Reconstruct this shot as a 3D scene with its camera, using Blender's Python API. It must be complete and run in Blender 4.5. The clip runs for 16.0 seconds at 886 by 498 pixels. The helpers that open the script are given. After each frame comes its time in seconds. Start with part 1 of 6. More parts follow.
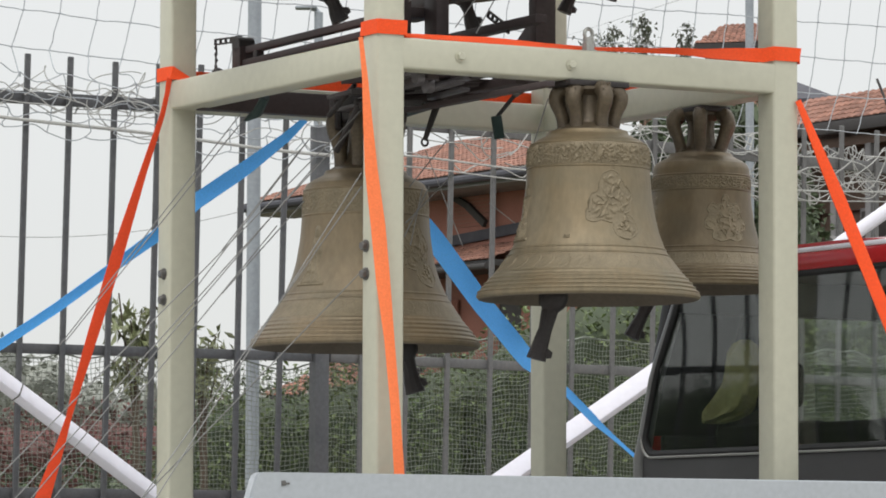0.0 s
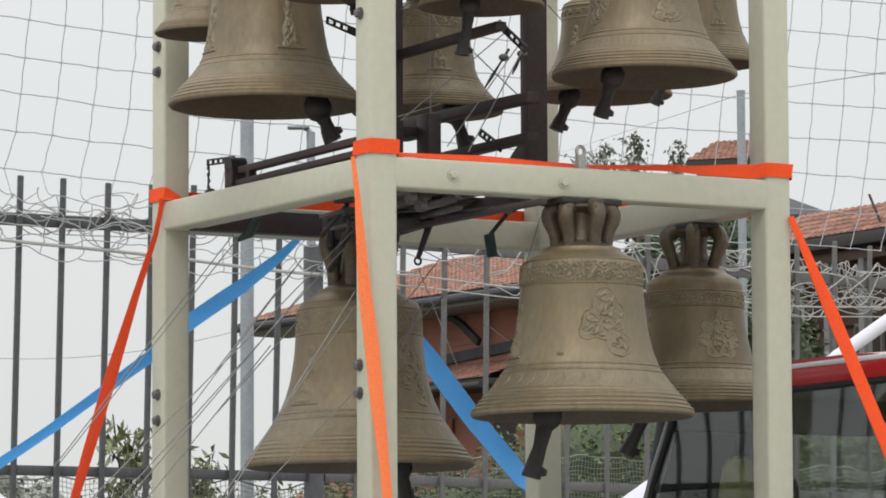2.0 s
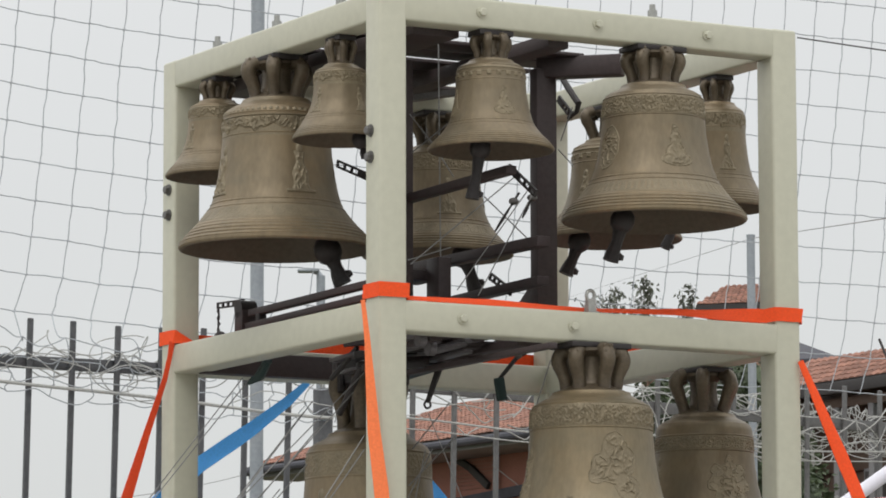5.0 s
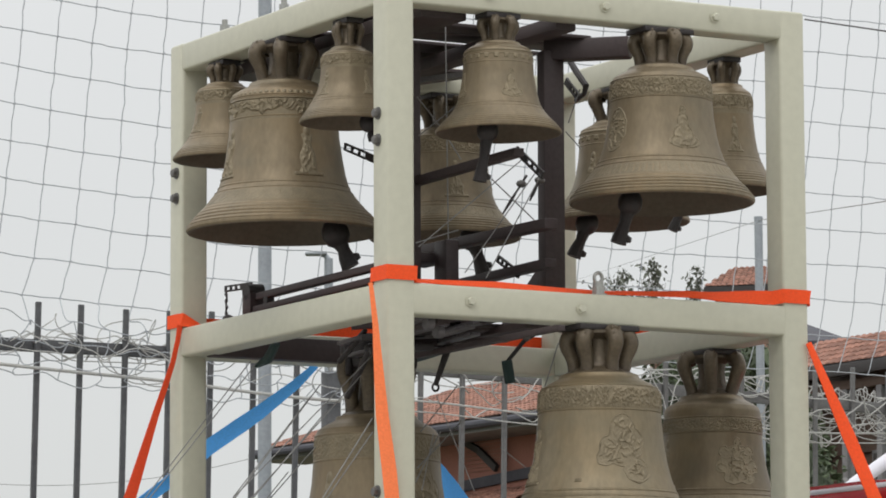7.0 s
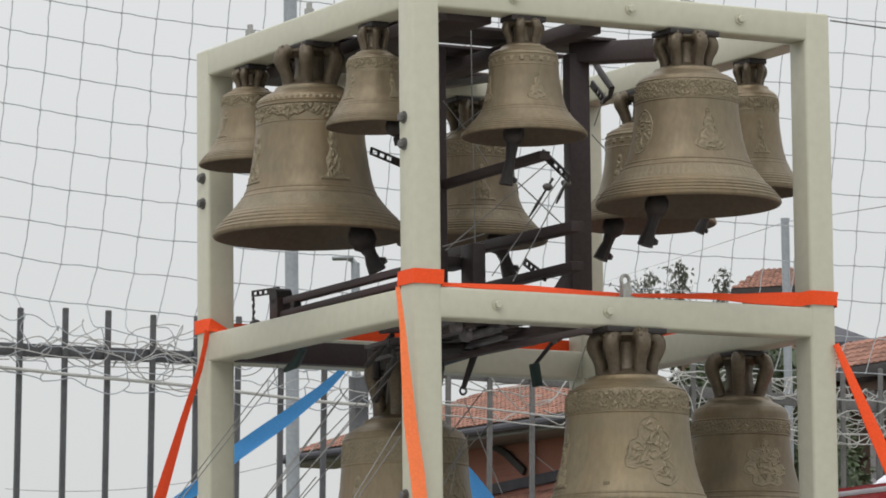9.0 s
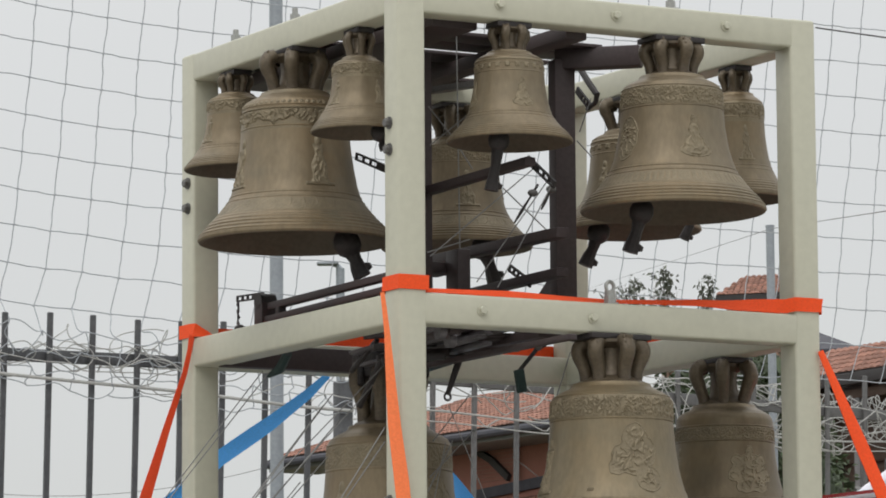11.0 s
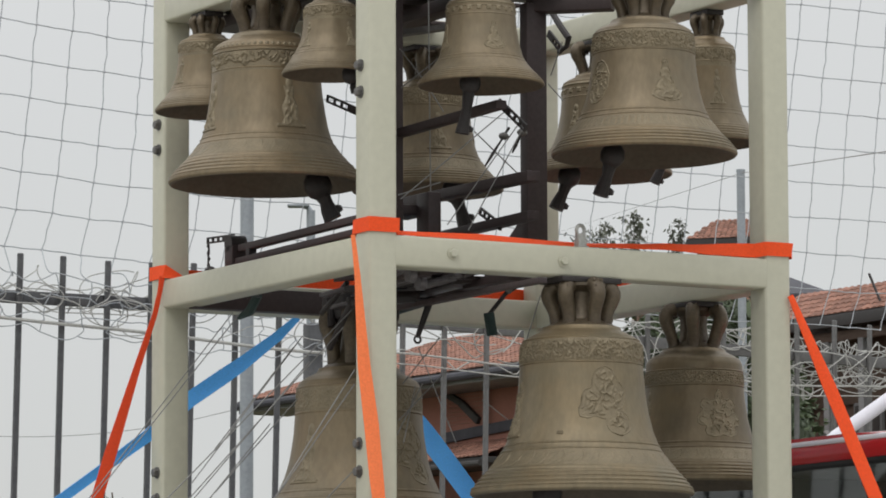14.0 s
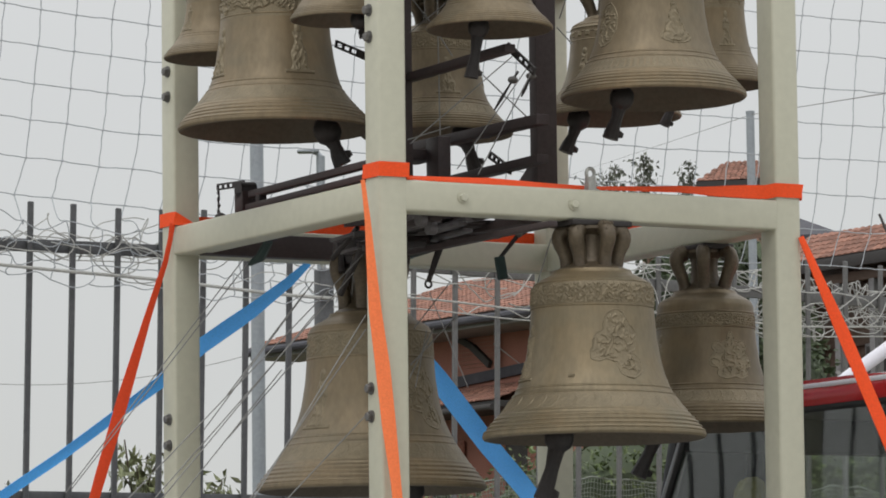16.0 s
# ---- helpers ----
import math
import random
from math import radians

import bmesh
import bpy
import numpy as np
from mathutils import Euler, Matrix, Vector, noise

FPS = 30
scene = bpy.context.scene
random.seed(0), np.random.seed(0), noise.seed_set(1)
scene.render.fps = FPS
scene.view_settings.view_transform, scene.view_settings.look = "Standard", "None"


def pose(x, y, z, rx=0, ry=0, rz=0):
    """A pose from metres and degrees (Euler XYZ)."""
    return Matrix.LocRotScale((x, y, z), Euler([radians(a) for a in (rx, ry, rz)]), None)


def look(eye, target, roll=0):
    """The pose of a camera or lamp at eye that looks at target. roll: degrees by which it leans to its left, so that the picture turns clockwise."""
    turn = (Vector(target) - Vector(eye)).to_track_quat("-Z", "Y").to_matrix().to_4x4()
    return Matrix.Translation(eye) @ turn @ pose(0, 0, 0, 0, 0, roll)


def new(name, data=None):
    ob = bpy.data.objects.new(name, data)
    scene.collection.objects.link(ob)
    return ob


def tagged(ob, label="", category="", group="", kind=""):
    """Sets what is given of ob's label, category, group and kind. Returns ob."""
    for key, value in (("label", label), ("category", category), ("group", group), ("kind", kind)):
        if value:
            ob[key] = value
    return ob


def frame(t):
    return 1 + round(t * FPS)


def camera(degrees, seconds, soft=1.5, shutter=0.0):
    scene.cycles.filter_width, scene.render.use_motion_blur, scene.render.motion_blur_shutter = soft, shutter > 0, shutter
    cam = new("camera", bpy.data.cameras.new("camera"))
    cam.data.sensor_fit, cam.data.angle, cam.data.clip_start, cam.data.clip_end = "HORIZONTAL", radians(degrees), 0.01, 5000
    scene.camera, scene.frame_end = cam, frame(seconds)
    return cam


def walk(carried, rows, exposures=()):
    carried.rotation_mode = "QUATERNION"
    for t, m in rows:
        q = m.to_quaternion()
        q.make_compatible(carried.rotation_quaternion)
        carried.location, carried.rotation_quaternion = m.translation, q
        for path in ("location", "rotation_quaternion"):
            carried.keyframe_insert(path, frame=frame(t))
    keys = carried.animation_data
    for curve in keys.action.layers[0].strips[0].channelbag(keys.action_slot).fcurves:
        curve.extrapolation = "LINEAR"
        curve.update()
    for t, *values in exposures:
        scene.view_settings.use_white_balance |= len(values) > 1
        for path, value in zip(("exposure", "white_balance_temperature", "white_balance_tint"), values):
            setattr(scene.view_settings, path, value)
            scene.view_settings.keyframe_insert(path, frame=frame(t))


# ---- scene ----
# ---- camera ----
EYE = (0.0, 0.0, 1.1)
cam = camera(11.464, 16.0, soft=1.8)
ROWS = [
    (0.0, 0.0000, 4.2130, -0.1647),
    (0.5, 0.0202, 4.4222, -0.0283),
    (1.0, 0.0092, 4.7585, -0.1424),
    (1.5, -0.0006, 5.2743, -0.0000),
    (2.0, -0.0476, 5.7521, 0.2748),
    (2.5, -0.0664, 6.3658, 0.2212),
    (3.0, -0.0191, 6.9417, 0.1449),
    (3.5, 0.0216, 7.2700, 0.1066),
    (4.0, 0.0938, 7.4495, 0.2273),
    (6.3, 0.0600, 7.6540, -0.0400),
    (6.5, 0.1007, 7.5735, -0.0209),
    (7.0, 0.1818, 7.3929, 0.2581),
    (7.5, 0.2931, 7.3138, 0.6134),
    (8.0, 0.4509, 7.3795, 0.8007),
    (8.2, 0.5268, 7.3917, 0.7141),
    (10.5, 0.4540, 7.5230, 0.3896),
    (11.0, 0.3534, 7.5157, 0.4080),
    (11.5, 0.2239, 7.5159, 0.3262),
    (12.0, 0.1735, 7.4879, 0.5241),
    (12.5, 0.0861, 7.4305, 0.4447),
    (13.0, 0.0412, 7.3655, 0.3363),
    (13.5, -0.0009, 7.1935, 0.3932),
    (14.0, -0.0606, 6.7709, 0.1775),
    (14.5, -0.0818, 6.2209, 0.0806),
    (15.0, -0.0892, 5.9124, 0.1703),
    (15.5, -0.0176, 5.7383, 0.4192),
    (16.0, 0.1301, 6.0505, 0.6798),
]
walk(cam, [(t, pose(*EYE, 90 + pitch, roll, yaw)) for t, yaw, pitch, roll in ROWS],
     exposures=[(0.0, 0.16), (2.0, 0.09), (3.0, 0.0), (4.0, -0.03), (7.0, -0.02), (10.5, -0.10), (13.5, -0.13), (14.5, -0.17), (16.0, -0.18)])

# ---- overcast daylight ----
world = bpy.data.worlds.new("overcast")
scene.world = world
world.use_nodes = True
wn, wl = world.node_tree.nodes, world.node_tree.links
wn.clear()
sky = wn.new("ShaderNodeTexSky")
sky.sky_type, sky.sun_disc, sky.sun_elevation, sky.sun_rotation = "NISHITA", False, radians(48), radians(200)
sky_gain = wn.new("ShaderNodeMix")
sky_gain.data_type, sky_gain.blend_type = "RGBA", "MULTIPLY"
sky_gain.inputs[0].default_value = 1.0
sky_gain.inputs[7].default_value = (0.10, 0.10, 0.10, 1)
wl.new(sky.outputs[0], sky_gain.inputs[6])
coord = wn.new("ShaderNodeTexCoord")
split = wn.new("ShaderNodeSeparateXYZ")
wl.new(coord.outputs["Generated"], split.inputs[0])
ramp = wn.new("ShaderNodeValToRGB")          # a cloud cover that grows brighter towards the zenith
ramp.color_ramp.elements[0].position, ramp.color_ramp.elements[0].color = 0.0, (0.675, 0.682, 0.675, 1)
ramp.color_ramp.elements[1].position, ramp.color_ramp.elements[1].color = 1.0, (1.86, 1.87, 1.86, 1)
mid_sky = ramp.color_ramp.elements.new(0.19)
mid_sky.color = (0.823, 0.829, 0.822, 1)
wl.new(split.outputs[2], ramp.inputs[0])
cloud = wn.new("ShaderNodeTexNoise")
cloud.inputs["Scale"].default_value, cloud.inputs["Detail"].default_value = 2.2, 5
cloud_map = wn.new("ShaderNodeMapRange")
cloud_map.inputs[1].default_value, cloud_map.inputs[2].default_value = 0.3, 0.7
cloud_map.inputs[3].default_value, cloud_map.inputs[4].default_value = 0.96, 1.05
wl.new(coord.outputs["Generated"], cloud.inputs["Vector"])
wl.new(cloud.outputs[0], cloud_map.inputs[0])
cloud_mul = wn.new("ShaderNodeMix")
cloud_mul.data_type, cloud_mul.blend_type = "RGBA", "MULTIPLY"
cloud_mul.inputs[0].default_value = 1.0
wl.new(ramp.outputs[0], cloud_mul.inputs[6])
wl.new(cloud_map.outputs[0], cloud_mul.inputs[7])
cover = wn.new("ShaderNodeMix")
cover.data_type = "RGBA"
cover.inputs[0].default_value = 0.92
wl.new(sky_gain.outputs[2], cover.inputs[6])
wl.new(cloud_mul.outputs[2], cover.inputs[7])
back = wn.new("ShaderNodeBackground")
back.inputs[1].default_value = 1.0
wl.new(cover.outputs[2], back.inputs[0])
wout = wn.new("ShaderNodeOutputWorld")
wl.new(back.outputs[0], wout.inputs[0])
sun_data = bpy.data.lights.new("sun", "SUN")
sun_data.energy, sun_data.angle, sun_data.color = 0.55, radians(25), (1.0, 0.96, 0.9)
sun = new("sun", sun_data)
sun.matrix_world = look((0, 0, 30), Vector((0, 0, 30)) - Vector((math.sin(radians(200)) * math.cos(radians(48)), math.cos(radians(200)) * math.cos(radians(48)), math.sin(radians(48)))))


# ---- materials ----
def surface(name, base, rough=0.6, metal=0.0, vary=0.12, big=3.0, fine=60.0, bump=0.15, second=None, spread=0.35, stretch=(1, 1, 1), spec=0.5, random_tint=0.0):
    """A painted, cast or grown surface with stains at one size and grain at another."""
    m = bpy.data.materials.new(name)
    m.use_nodes = True
    n, l = m.node_tree.nodes, m.node_tree.links
    b = n["Principled BSDF"]
    b.inputs["Metallic"].default_value = metal
    b.inputs["Specular IOR Level"].default_value = spec
    tc = n.new("ShaderNodeTexCoord")
    mp = n.new("ShaderNodeMapping")
    mp.inputs["Scale"].default_value = stretch
    l.new(tc.outputs["Object"], mp.inputs["Vector"])
    n1, n2 = n.new("ShaderNodeTexNoise"), n.new("ShaderNodeTexNoise")
    n1.inputs["Scale"].default_value, n1.inputs["Detail"].default_value = big, 6
    n2.inputs["Scale"].default_value, n2.inputs["Detail"].default_value = fine, 4
    for q in (n1, n2):
        l.new(mp.outputs[0], q.inputs["Vector"])
    second = second or tuple(c * 0.72 for c in base)
    mr = n.new("ShaderNodeMapRange")
    mr.inputs[1].default_value, mr.inputs[2].default_value = 0.5 - spread / 2, 0.5 + spread / 2
    l.new(n1.outputs[0], mr.inputs[0])
    mix = n.new("ShaderNodeMix")
    mix.data_type = "RGBA"
    mix.inputs[6].default_value, mix.inputs[7].default_value = (*base, 1), (*second, 1)
    fac = n.new("ShaderNodeMath")
    fac.operation = "MULTIPLY"
    fac.inputs[1].default_value = min(1.0, vary * 4)
    l.new(mr.outputs[0], fac.inputs[0])
    l.new(fac.outputs[0], mix.inputs[0])
    grain = n.new("ShaderNodeMapRange")
    grain.inputs[1].default_value, grain.inputs[2].default_value = 0.3, 0.7
    grain.inputs[3].default_value, grain.inputs[4].default_value = 1 - vary, 1 + vary
    l.new(n2.outputs[0], grain.inputs[0])
    mul = n.new("ShaderNodeMix")
    mul.data_type, mul.blend_type = "RGBA", "MULTIPLY"
    mul.inputs[0].default_value = 1.0
    l.new(mix.outputs[2], mul.inputs[6])
    l.new(grain.outputs[0], mul.inputs[7])
    colour = mul.outputs[2]
    if random_tint:
        geo = n.new("ShaderNodeNewGeometry")
        rr = n.new("ShaderNodeMapRange")
        rr.inputs[3].default_value, rr.inputs[4].default_value = 1 - random_tint, 1 + random_tint
        l.new(geo.outputs["Random Per Island"], rr.inputs[0])
        mul2 = n.new("ShaderNodeMix")
        mul2.data_type, mul2.blend_type = "RGBA", "MULTIPLY"
        mul2.inputs[0].default_value = 1.0
        l.new(colour, mul2.inputs[6])
        l.new(rr.outputs[0], mul2.inputs[7])
        colour = mul2.outputs[2]
    l.new(colour, b.inputs["Base Color"])
    rg = n.new("ShaderNodeMapRange")
    rg.inputs[3].default_value, rg.inputs[4].default_value = max(0.02, rough - 0.1), min(1, rough + 0.1)
    l.new(n1.outputs[0], rg.inputs[0])
    l.new(rg.outputs[0], b.inputs["Roughness"])
    if bump:
        bp = n.new("ShaderNodeBump")
        bp.inputs["Strength"].default_value, bp.inputs["Distance"].default_value = bump, 0.004
        l.new(n2.outputs[0], bp.inputs["Height"])
        l.new(bp.outputs[0], b.inputs["Normal"])
    return m


def webbing(name, base, second):
    """Woven polyester strap: fine ribs, faded in places."""
    m = surface(name, base, 0.75, 0, 0.08, 2.5, 140, 0.1, second)
    n, l = m.node_tree.nodes, m.node_tree.links
    wave = n.new("ShaderNodeTexWave")
    wave.inputs["Scale"].default_value = 160
    tc = n.new("ShaderNodeTexCoord")
    l.new(tc.outputs["Object"], wave.inputs["Vector"])
    bp = n.new("ShaderNodeBump")
    bp.inputs["Strength"].default_value, bp.inputs["Distance"].default_value = 0.25, 0.001
    l.new(wave.outputs[0], bp.inputs["Height"])
    l.new(bp.outputs[0], n["Principled BSDF"].inputs["Normal"])
    return m


def bronze(name, base, second, metal, golden, olive):
    """Cast bronze weathered outdoors: random golden patches, olive bloom, and dull streaks run down from the shoulder.
    """
    m = surface(name, base, 0.47, metal, 0.12, 4.0, 60, 0.14, second, 0.42, (1, 1, 0.45))
    n, l = m.node_tree.nodes, m.node_tree.links
    b = n["Principled BSDF"]
    colour = b.inputs["Base Color"].links[0].from_socket
    tc, info = n.new("ShaderNodeTexCoord"), n.new("ShaderNodeObjectInfo")
    shift = n.new("ShaderNodeVectorMath")
    shift.operation = "ADD"
    far = n.new("ShaderNodeMath")
    far.operation = "MULTIPLY"
    far.inputs[1].default_value = 40.0
    l.new(info.outputs["Random"], far.inputs[0])
    l.new(tc.outputs["Object"], shift.inputs[0])
    l.new(far.outputs[0], shift.inputs[1])
    for scale, stretch, lo, hi, most, tone in ((2.6, (1, 1, 0.7), 0.46, 0.68, 0.55, golden), (5.0, (1, 1, 1.6), 0.50, 0.72, 0.50, olive), (26.0, (1, 1, 0.05), 0.50, 0.80, 0.42, tuple(c * 0.55 for c in base))):
        mp, q, mr, mix = n.new("ShaderNodeMapping"), n.new("ShaderNodeTexNoise"), n.new("ShaderNodeMapRange"), n.new("ShaderNodeMix")
        mp.inputs["Scale"].default_value = stretch
        q.inputs["Scale"].default_value, q.inputs["Detail"].default_value = scale, 5
        mr.inputs[1].default_value, mr.inputs[2].default_value, mr.inputs[4].default_value = lo, hi, most
        mix.data_type = "RGBA"
        mix.inputs[7].default_value = (*tone, 1)
        l.new(shift.outputs[0], mp.inputs["Vector"])
        l.new(mp.outputs[0], q.inputs["Vector"])
        l.new(q.outputs[0], mr.inputs[0])
        l.new(mr.outputs[0], mix.inputs[0])
        l.new(colour, mix.inputs[6])
        colour = mix.outputs[2]
    l.new(colour, b.inputs["Base Color"])
    return m


def glazing(name, tint=(0.8, 0.85, 0.83)):
    m = bpy.data.materials.new(name)
    m.use_nodes = True
    b = m.node_tree.nodes["Principled BSDF"]
    b.inputs["Base Color"].default_value = (*tint, 1)
    b.inputs["Roughness"].default_value = 0.02
    b.inputs["Transmission Weight"].default_value = 1.0
    b.inputs["IOR"].default_value = 1.42
    return m


PAINT = surface("cream_paint", (0.495, 0.487, 0.39), 0.40, 0, 0.04, 1.6, 30, 0.02, (0.445, 0.438, 0.352), 0.5)
BRONZE = bronze("bell_bronze", (0.224, 0.181, 0.115), (0.140, 0.119, 0.079), 0.48, (0.270, 0.194, 0.100), (0.176, 0.163, 0.118))
BRONZE_WARM = bronze("brown_bell_bronze", (0.212, 0.167, 0.106), (0.126, 0.102, 0.068), 0.45, (0.246, 0.178, 0.098), (0.158, 0.144, 0.104))
BRONZE_DARK = bronze("dark_bell_bronze", (0.172, 0.133, 0.081), (0.098, 0.081, 0.054), 0.50, (0.290, 0.200, 0.092), (0.135, 0.119, 0.083))
BRONZE_RELIEF = surface("bronze_relief", (0.220, 0.180, 0.116), 0.50, 0.42, 0.12, 20, 160, 0.25, (0.140, 0.117, 0.078), 0.35)
BRONZE_CROWN = surface("crown_bronze", (0.118, 0.092, 0.060), 0.42, 0.35, 0.18, 16, 90, 0.5, (0.085, 0.066, 0.046), 0.3)
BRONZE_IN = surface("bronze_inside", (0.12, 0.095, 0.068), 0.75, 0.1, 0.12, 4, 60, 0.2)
IRON = surface("black_iron", (0.034, 0.031, 0.032), 0.55, 0.3, 0.15, 9, 80, 0.3, (0.035, 0.027, 0.025))
STEEL_BROWN = surface("brown_primer_steel", (0.046, 0.035, 0.036), 0.55, 0.0, 0.12, 4, 70, 0.15, (0.056, 0.038, 0.037), spec=0.35)
LEVER_GREY = surface("worn_lever_steel", (0.15, 0.14, 0.15), 0.45, 0.4, 0.15, 12, 90, 0.2, (0.08, 0.072, 0.075))
ZINC = surface("zinc_bolt", (0.38, 0.38, 0.36), 0.4, 0.75, 0.1, 20, 120, 0.1)
ZINC_DULL = surface("dull_bolt", (0.16, 0.155, 0.15), 0.5, 0.5, 0.12, 20, 120, 0.15)
# orange webbing with the bright sheen put into a paler base colour
ORANGE_SHEEN = webbing("sheen_orange_webbing", (0.95, 0.22, 0.07), (0.92, 0.17, 0.05))
# the same orange webbing, reddened to paint in its shaded underside
ORANGE_SHADED = webbing("shaded_orange_webbing", (0.74, 0.06, 0.008), (0.62, 0.045, 0.006))
ORANGE = webbing("orange_webbing", (0.88, 0.078, 0.006), (0.78, 0.062, 0.005))
BLUE = webbing("blue_webbing", (0.085, 0.40, 0.90), (0.07, 0.34, 0.82))
WIRE = surface("steel_wire", (0.22, 0.22, 0.215), 0.45, 0.6, 0.08, 10, 60, 0)
WIRE_DARK = surface("dark_cable", (0.09, 0.09, 0.09), 0.5, 0.3, 0.08, 10, 60, 0)
CABLE_PALE = surface("weathered_cable", (0.30, 0.30, 0.30), 0.7, 0, 0.08, 10, 60, 0)
GREEN_RUBBER = surface("dark_green_rubber", (0.012, 0.035, 0.032), 0.6, 0, 0.1, 10, 60, 0.2)
FENCE = surface("fence_steel", (0.082, 0.085, 0.092), 0.5, 0.2, 0.14, 5, 60, 0.2, (0.125, 0.125, 0.128))
# steel of the receding panel, paled in colour to stand for haze
FENCE_HAZE = surface("hazed_fence_steel", (0.13, 0.13, 0.13), 0.55, 0.2, 0.12, 5, 60, 0.2, (0.18, 0.175, 0.17))
GALV = surface("galvanised_steel", (0.33, 0.36, 0.39), 0.5, 0.3, 0.08, 8, 60, 0.05)
NET_CORD = surface("white_net_cord", (0.47, 0.47, 0.45), 0.85, 0, 0.12, 6, 90, 0.2)
NET_SKY = surface("grey_net_cord", (0.40, 0.425, 0.45), 0.85, 0, 0.12, 6, 90, 0.2)
NET_FINE = surface("pale_green_net", (0.27, 0.295, 0.255), 0.85, 0, 0.15, 6, 90, 0)
WHITE_TUBE = surface("white_enamel", (0.72, 0.71, 0.78), 0.4, 0, 0.03, 3, 40, 0.03)
TILE = surface("terracotta_tile", (0.29, 0.142, 0.10), 0.85, 0, 0.16, 1.2, 12, 0.4, (0.215, 0.115, 0.090), random_tint=0.30)
PLASTER_RED = surface("red_plaster", (0.366, 0.165, 0.124), 0.9, 0, 0.12, 1.2, 30, 0.3, (0.25, 0.115, 0.09))
PLASTER_TAN = surface("tan_plaster", (0.34, 0.20, 0.15), 0.9, 0, 0.12, 1.2, 30, 0.3)
EAVE = surface("dark_eave", (0.045, 0.042, 0.042), 0.7, 0, 0.12, 3, 30, 0.2)
EAVE_PALE = surface("grey_gutter", (0.21, 0.21, 0.215), 0.6, 0.1, 0.1, 3, 30, 0.1)
SLATE = surface("dark_slate", (0.06, 0.06, 0.075), 0.7, 0, 0.12, 3, 30, 0.2)
SHUTTER = surface("dark_shutter", (0.05, 0.045, 0.042), 0.6, 0, 0.1, 3, 30, 0.1)
PORCH_WOOD = surface("brown_porch_wood", (0.13, 0.09, 0.07), 0.7, 0, 0.12, 3, 30, 0.1)
ALU = surface("grey_painted_metal", (0.42, 0.45, 0.48), 0.4, 0.15, 0.05, 3, 50, 0.04, (0.38, 0.41, 0.45))
CAB_RED = surface("red_car_paint", (0.42, 0.012, 0.018), 0.18, 0, 0.04, 3, 50, 0)
CAB_GREY = surface("grey_car_paint", (0.026, 0.025, 0.026), 0.45, 0.0, 0.05, 3, 50, 0)
CAB_PILLAR = surface("light_grey_car_paint", (0.17, 0.17, 0.168), 0.3, 0.1, 0.05, 3, 50, 0)
CAB_DARK = surface("dark_trim_plastic", (0.022, 0.022, 0.024), 0.55, 0, 0.08, 5, 60, 0.1)
RUBBER = surface("black_rubber", (0.012, 0.012, 0.012), 0.7, 0, 0.1, 8, 60, 0.2)
CLOTH = surface("yellow_cloth", (0.40, 0.36, 0.16), 0.9, 0, 0.15, 14, 80, 0.5, (0.22, 0.19, 0.07))
SEAT = surface("black_seat_fabric", (0.018, 0.017, 0.018), 0.9, 0, 0.12, 9, 80, 0.3)
GLASS = glazing("tinted_glass", (0.64, 0.70, 0.67))
BARK = surface("bark", (0.10, 0.075, 0.055), 0.9, 0, 0.2, 8, 60, 0.5)
LEAF = surface("leaf_green", (0.085, 0.125, 0.042), 0.5, 0, 0.15, 4, 30, 0.1, (0.12, 0.135, 0.055), random_tint=0.5)
LEAF_PALE = surface("leaf_light_olive", (0.17, 0.195, 0.095), 0.45, 0, 0.15, 4, 30, 0.1, (0.17, 0.17, 0.09), random_tint=0.5)
# far woods: the leaf colour is paled to stand for distance haze
LEAF_FAR_HAZE = surface("leaf_far_haze", (0.23, 0.245, 0.215), 0.6, 0, 0.15, 4, 30, 0.1, (0.19, 0.19, 0.155), random_tint=0.4)
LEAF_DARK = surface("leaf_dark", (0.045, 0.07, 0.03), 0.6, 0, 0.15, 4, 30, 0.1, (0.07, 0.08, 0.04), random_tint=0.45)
# distant treetops: haze is mixed into this lighter leaf colour
LEAF_HAZE = surface("leaf_hazy_green", (0.115, 0.13, 0.10), 0.6, 0, 0.15, 4, 30, 0.1, (0.15, 0.15, 0.12), random_tint=0.45)
LEAF_RED = surface("leaf_red", (0.15, 0.048, 0.042), 0.6, 0, 0.15, 4, 30, 0.1, (0.09, 0.05, 0.04), random_tint=0.4)
GRASS = surface("grass_ground", (0.075, 0.095, 0.04), 0.95, 0, 0.2, 0.6, 9, 0.6, (0.12, 0.10, 0.06))
# kept pale so that the unseen yard bounces light upwards
BOUNCE_PAVING = surface("pale_bounce_concrete", (0.41, 0.395, 0.36), 0.9, 0, 0.12, 0.8, 40, 0.5)
CONCRETE = surface("concrete", (0.30, 0.29, 0.27), 0.9, 0, 0.12, 2, 30, 0.4)


# ---- mesh helpers ----
def join(bm, other):
    me = bpy.data.meshes.new("tmp")
    other.to_mesh(me)
    bm.from_mesh(me)
    bpy.data.meshes.remove(me)
    other.free()
    return bm


def box(size, at=(0, 0, 0), bevel=0.0, segs=2, turn=None, bm=None):
    b = bmesh.new()
    bmesh.ops.create_cube(b, size=1)
    bmesh.ops.scale(b, vec=size, verts=b.verts)
    if bevel:
        bmesh.ops.bevel(b, geom=b.edges[:], offset=bevel, segments=segs, affect="EDGES", profile=0.5)
    if turn is not None:
        bmesh.ops.transform(b, matrix=turn, verts=b.verts)
    bmesh.ops.translate(b, vec=at, verts=b.verts)
    return b if bm is None else join(bm, b)


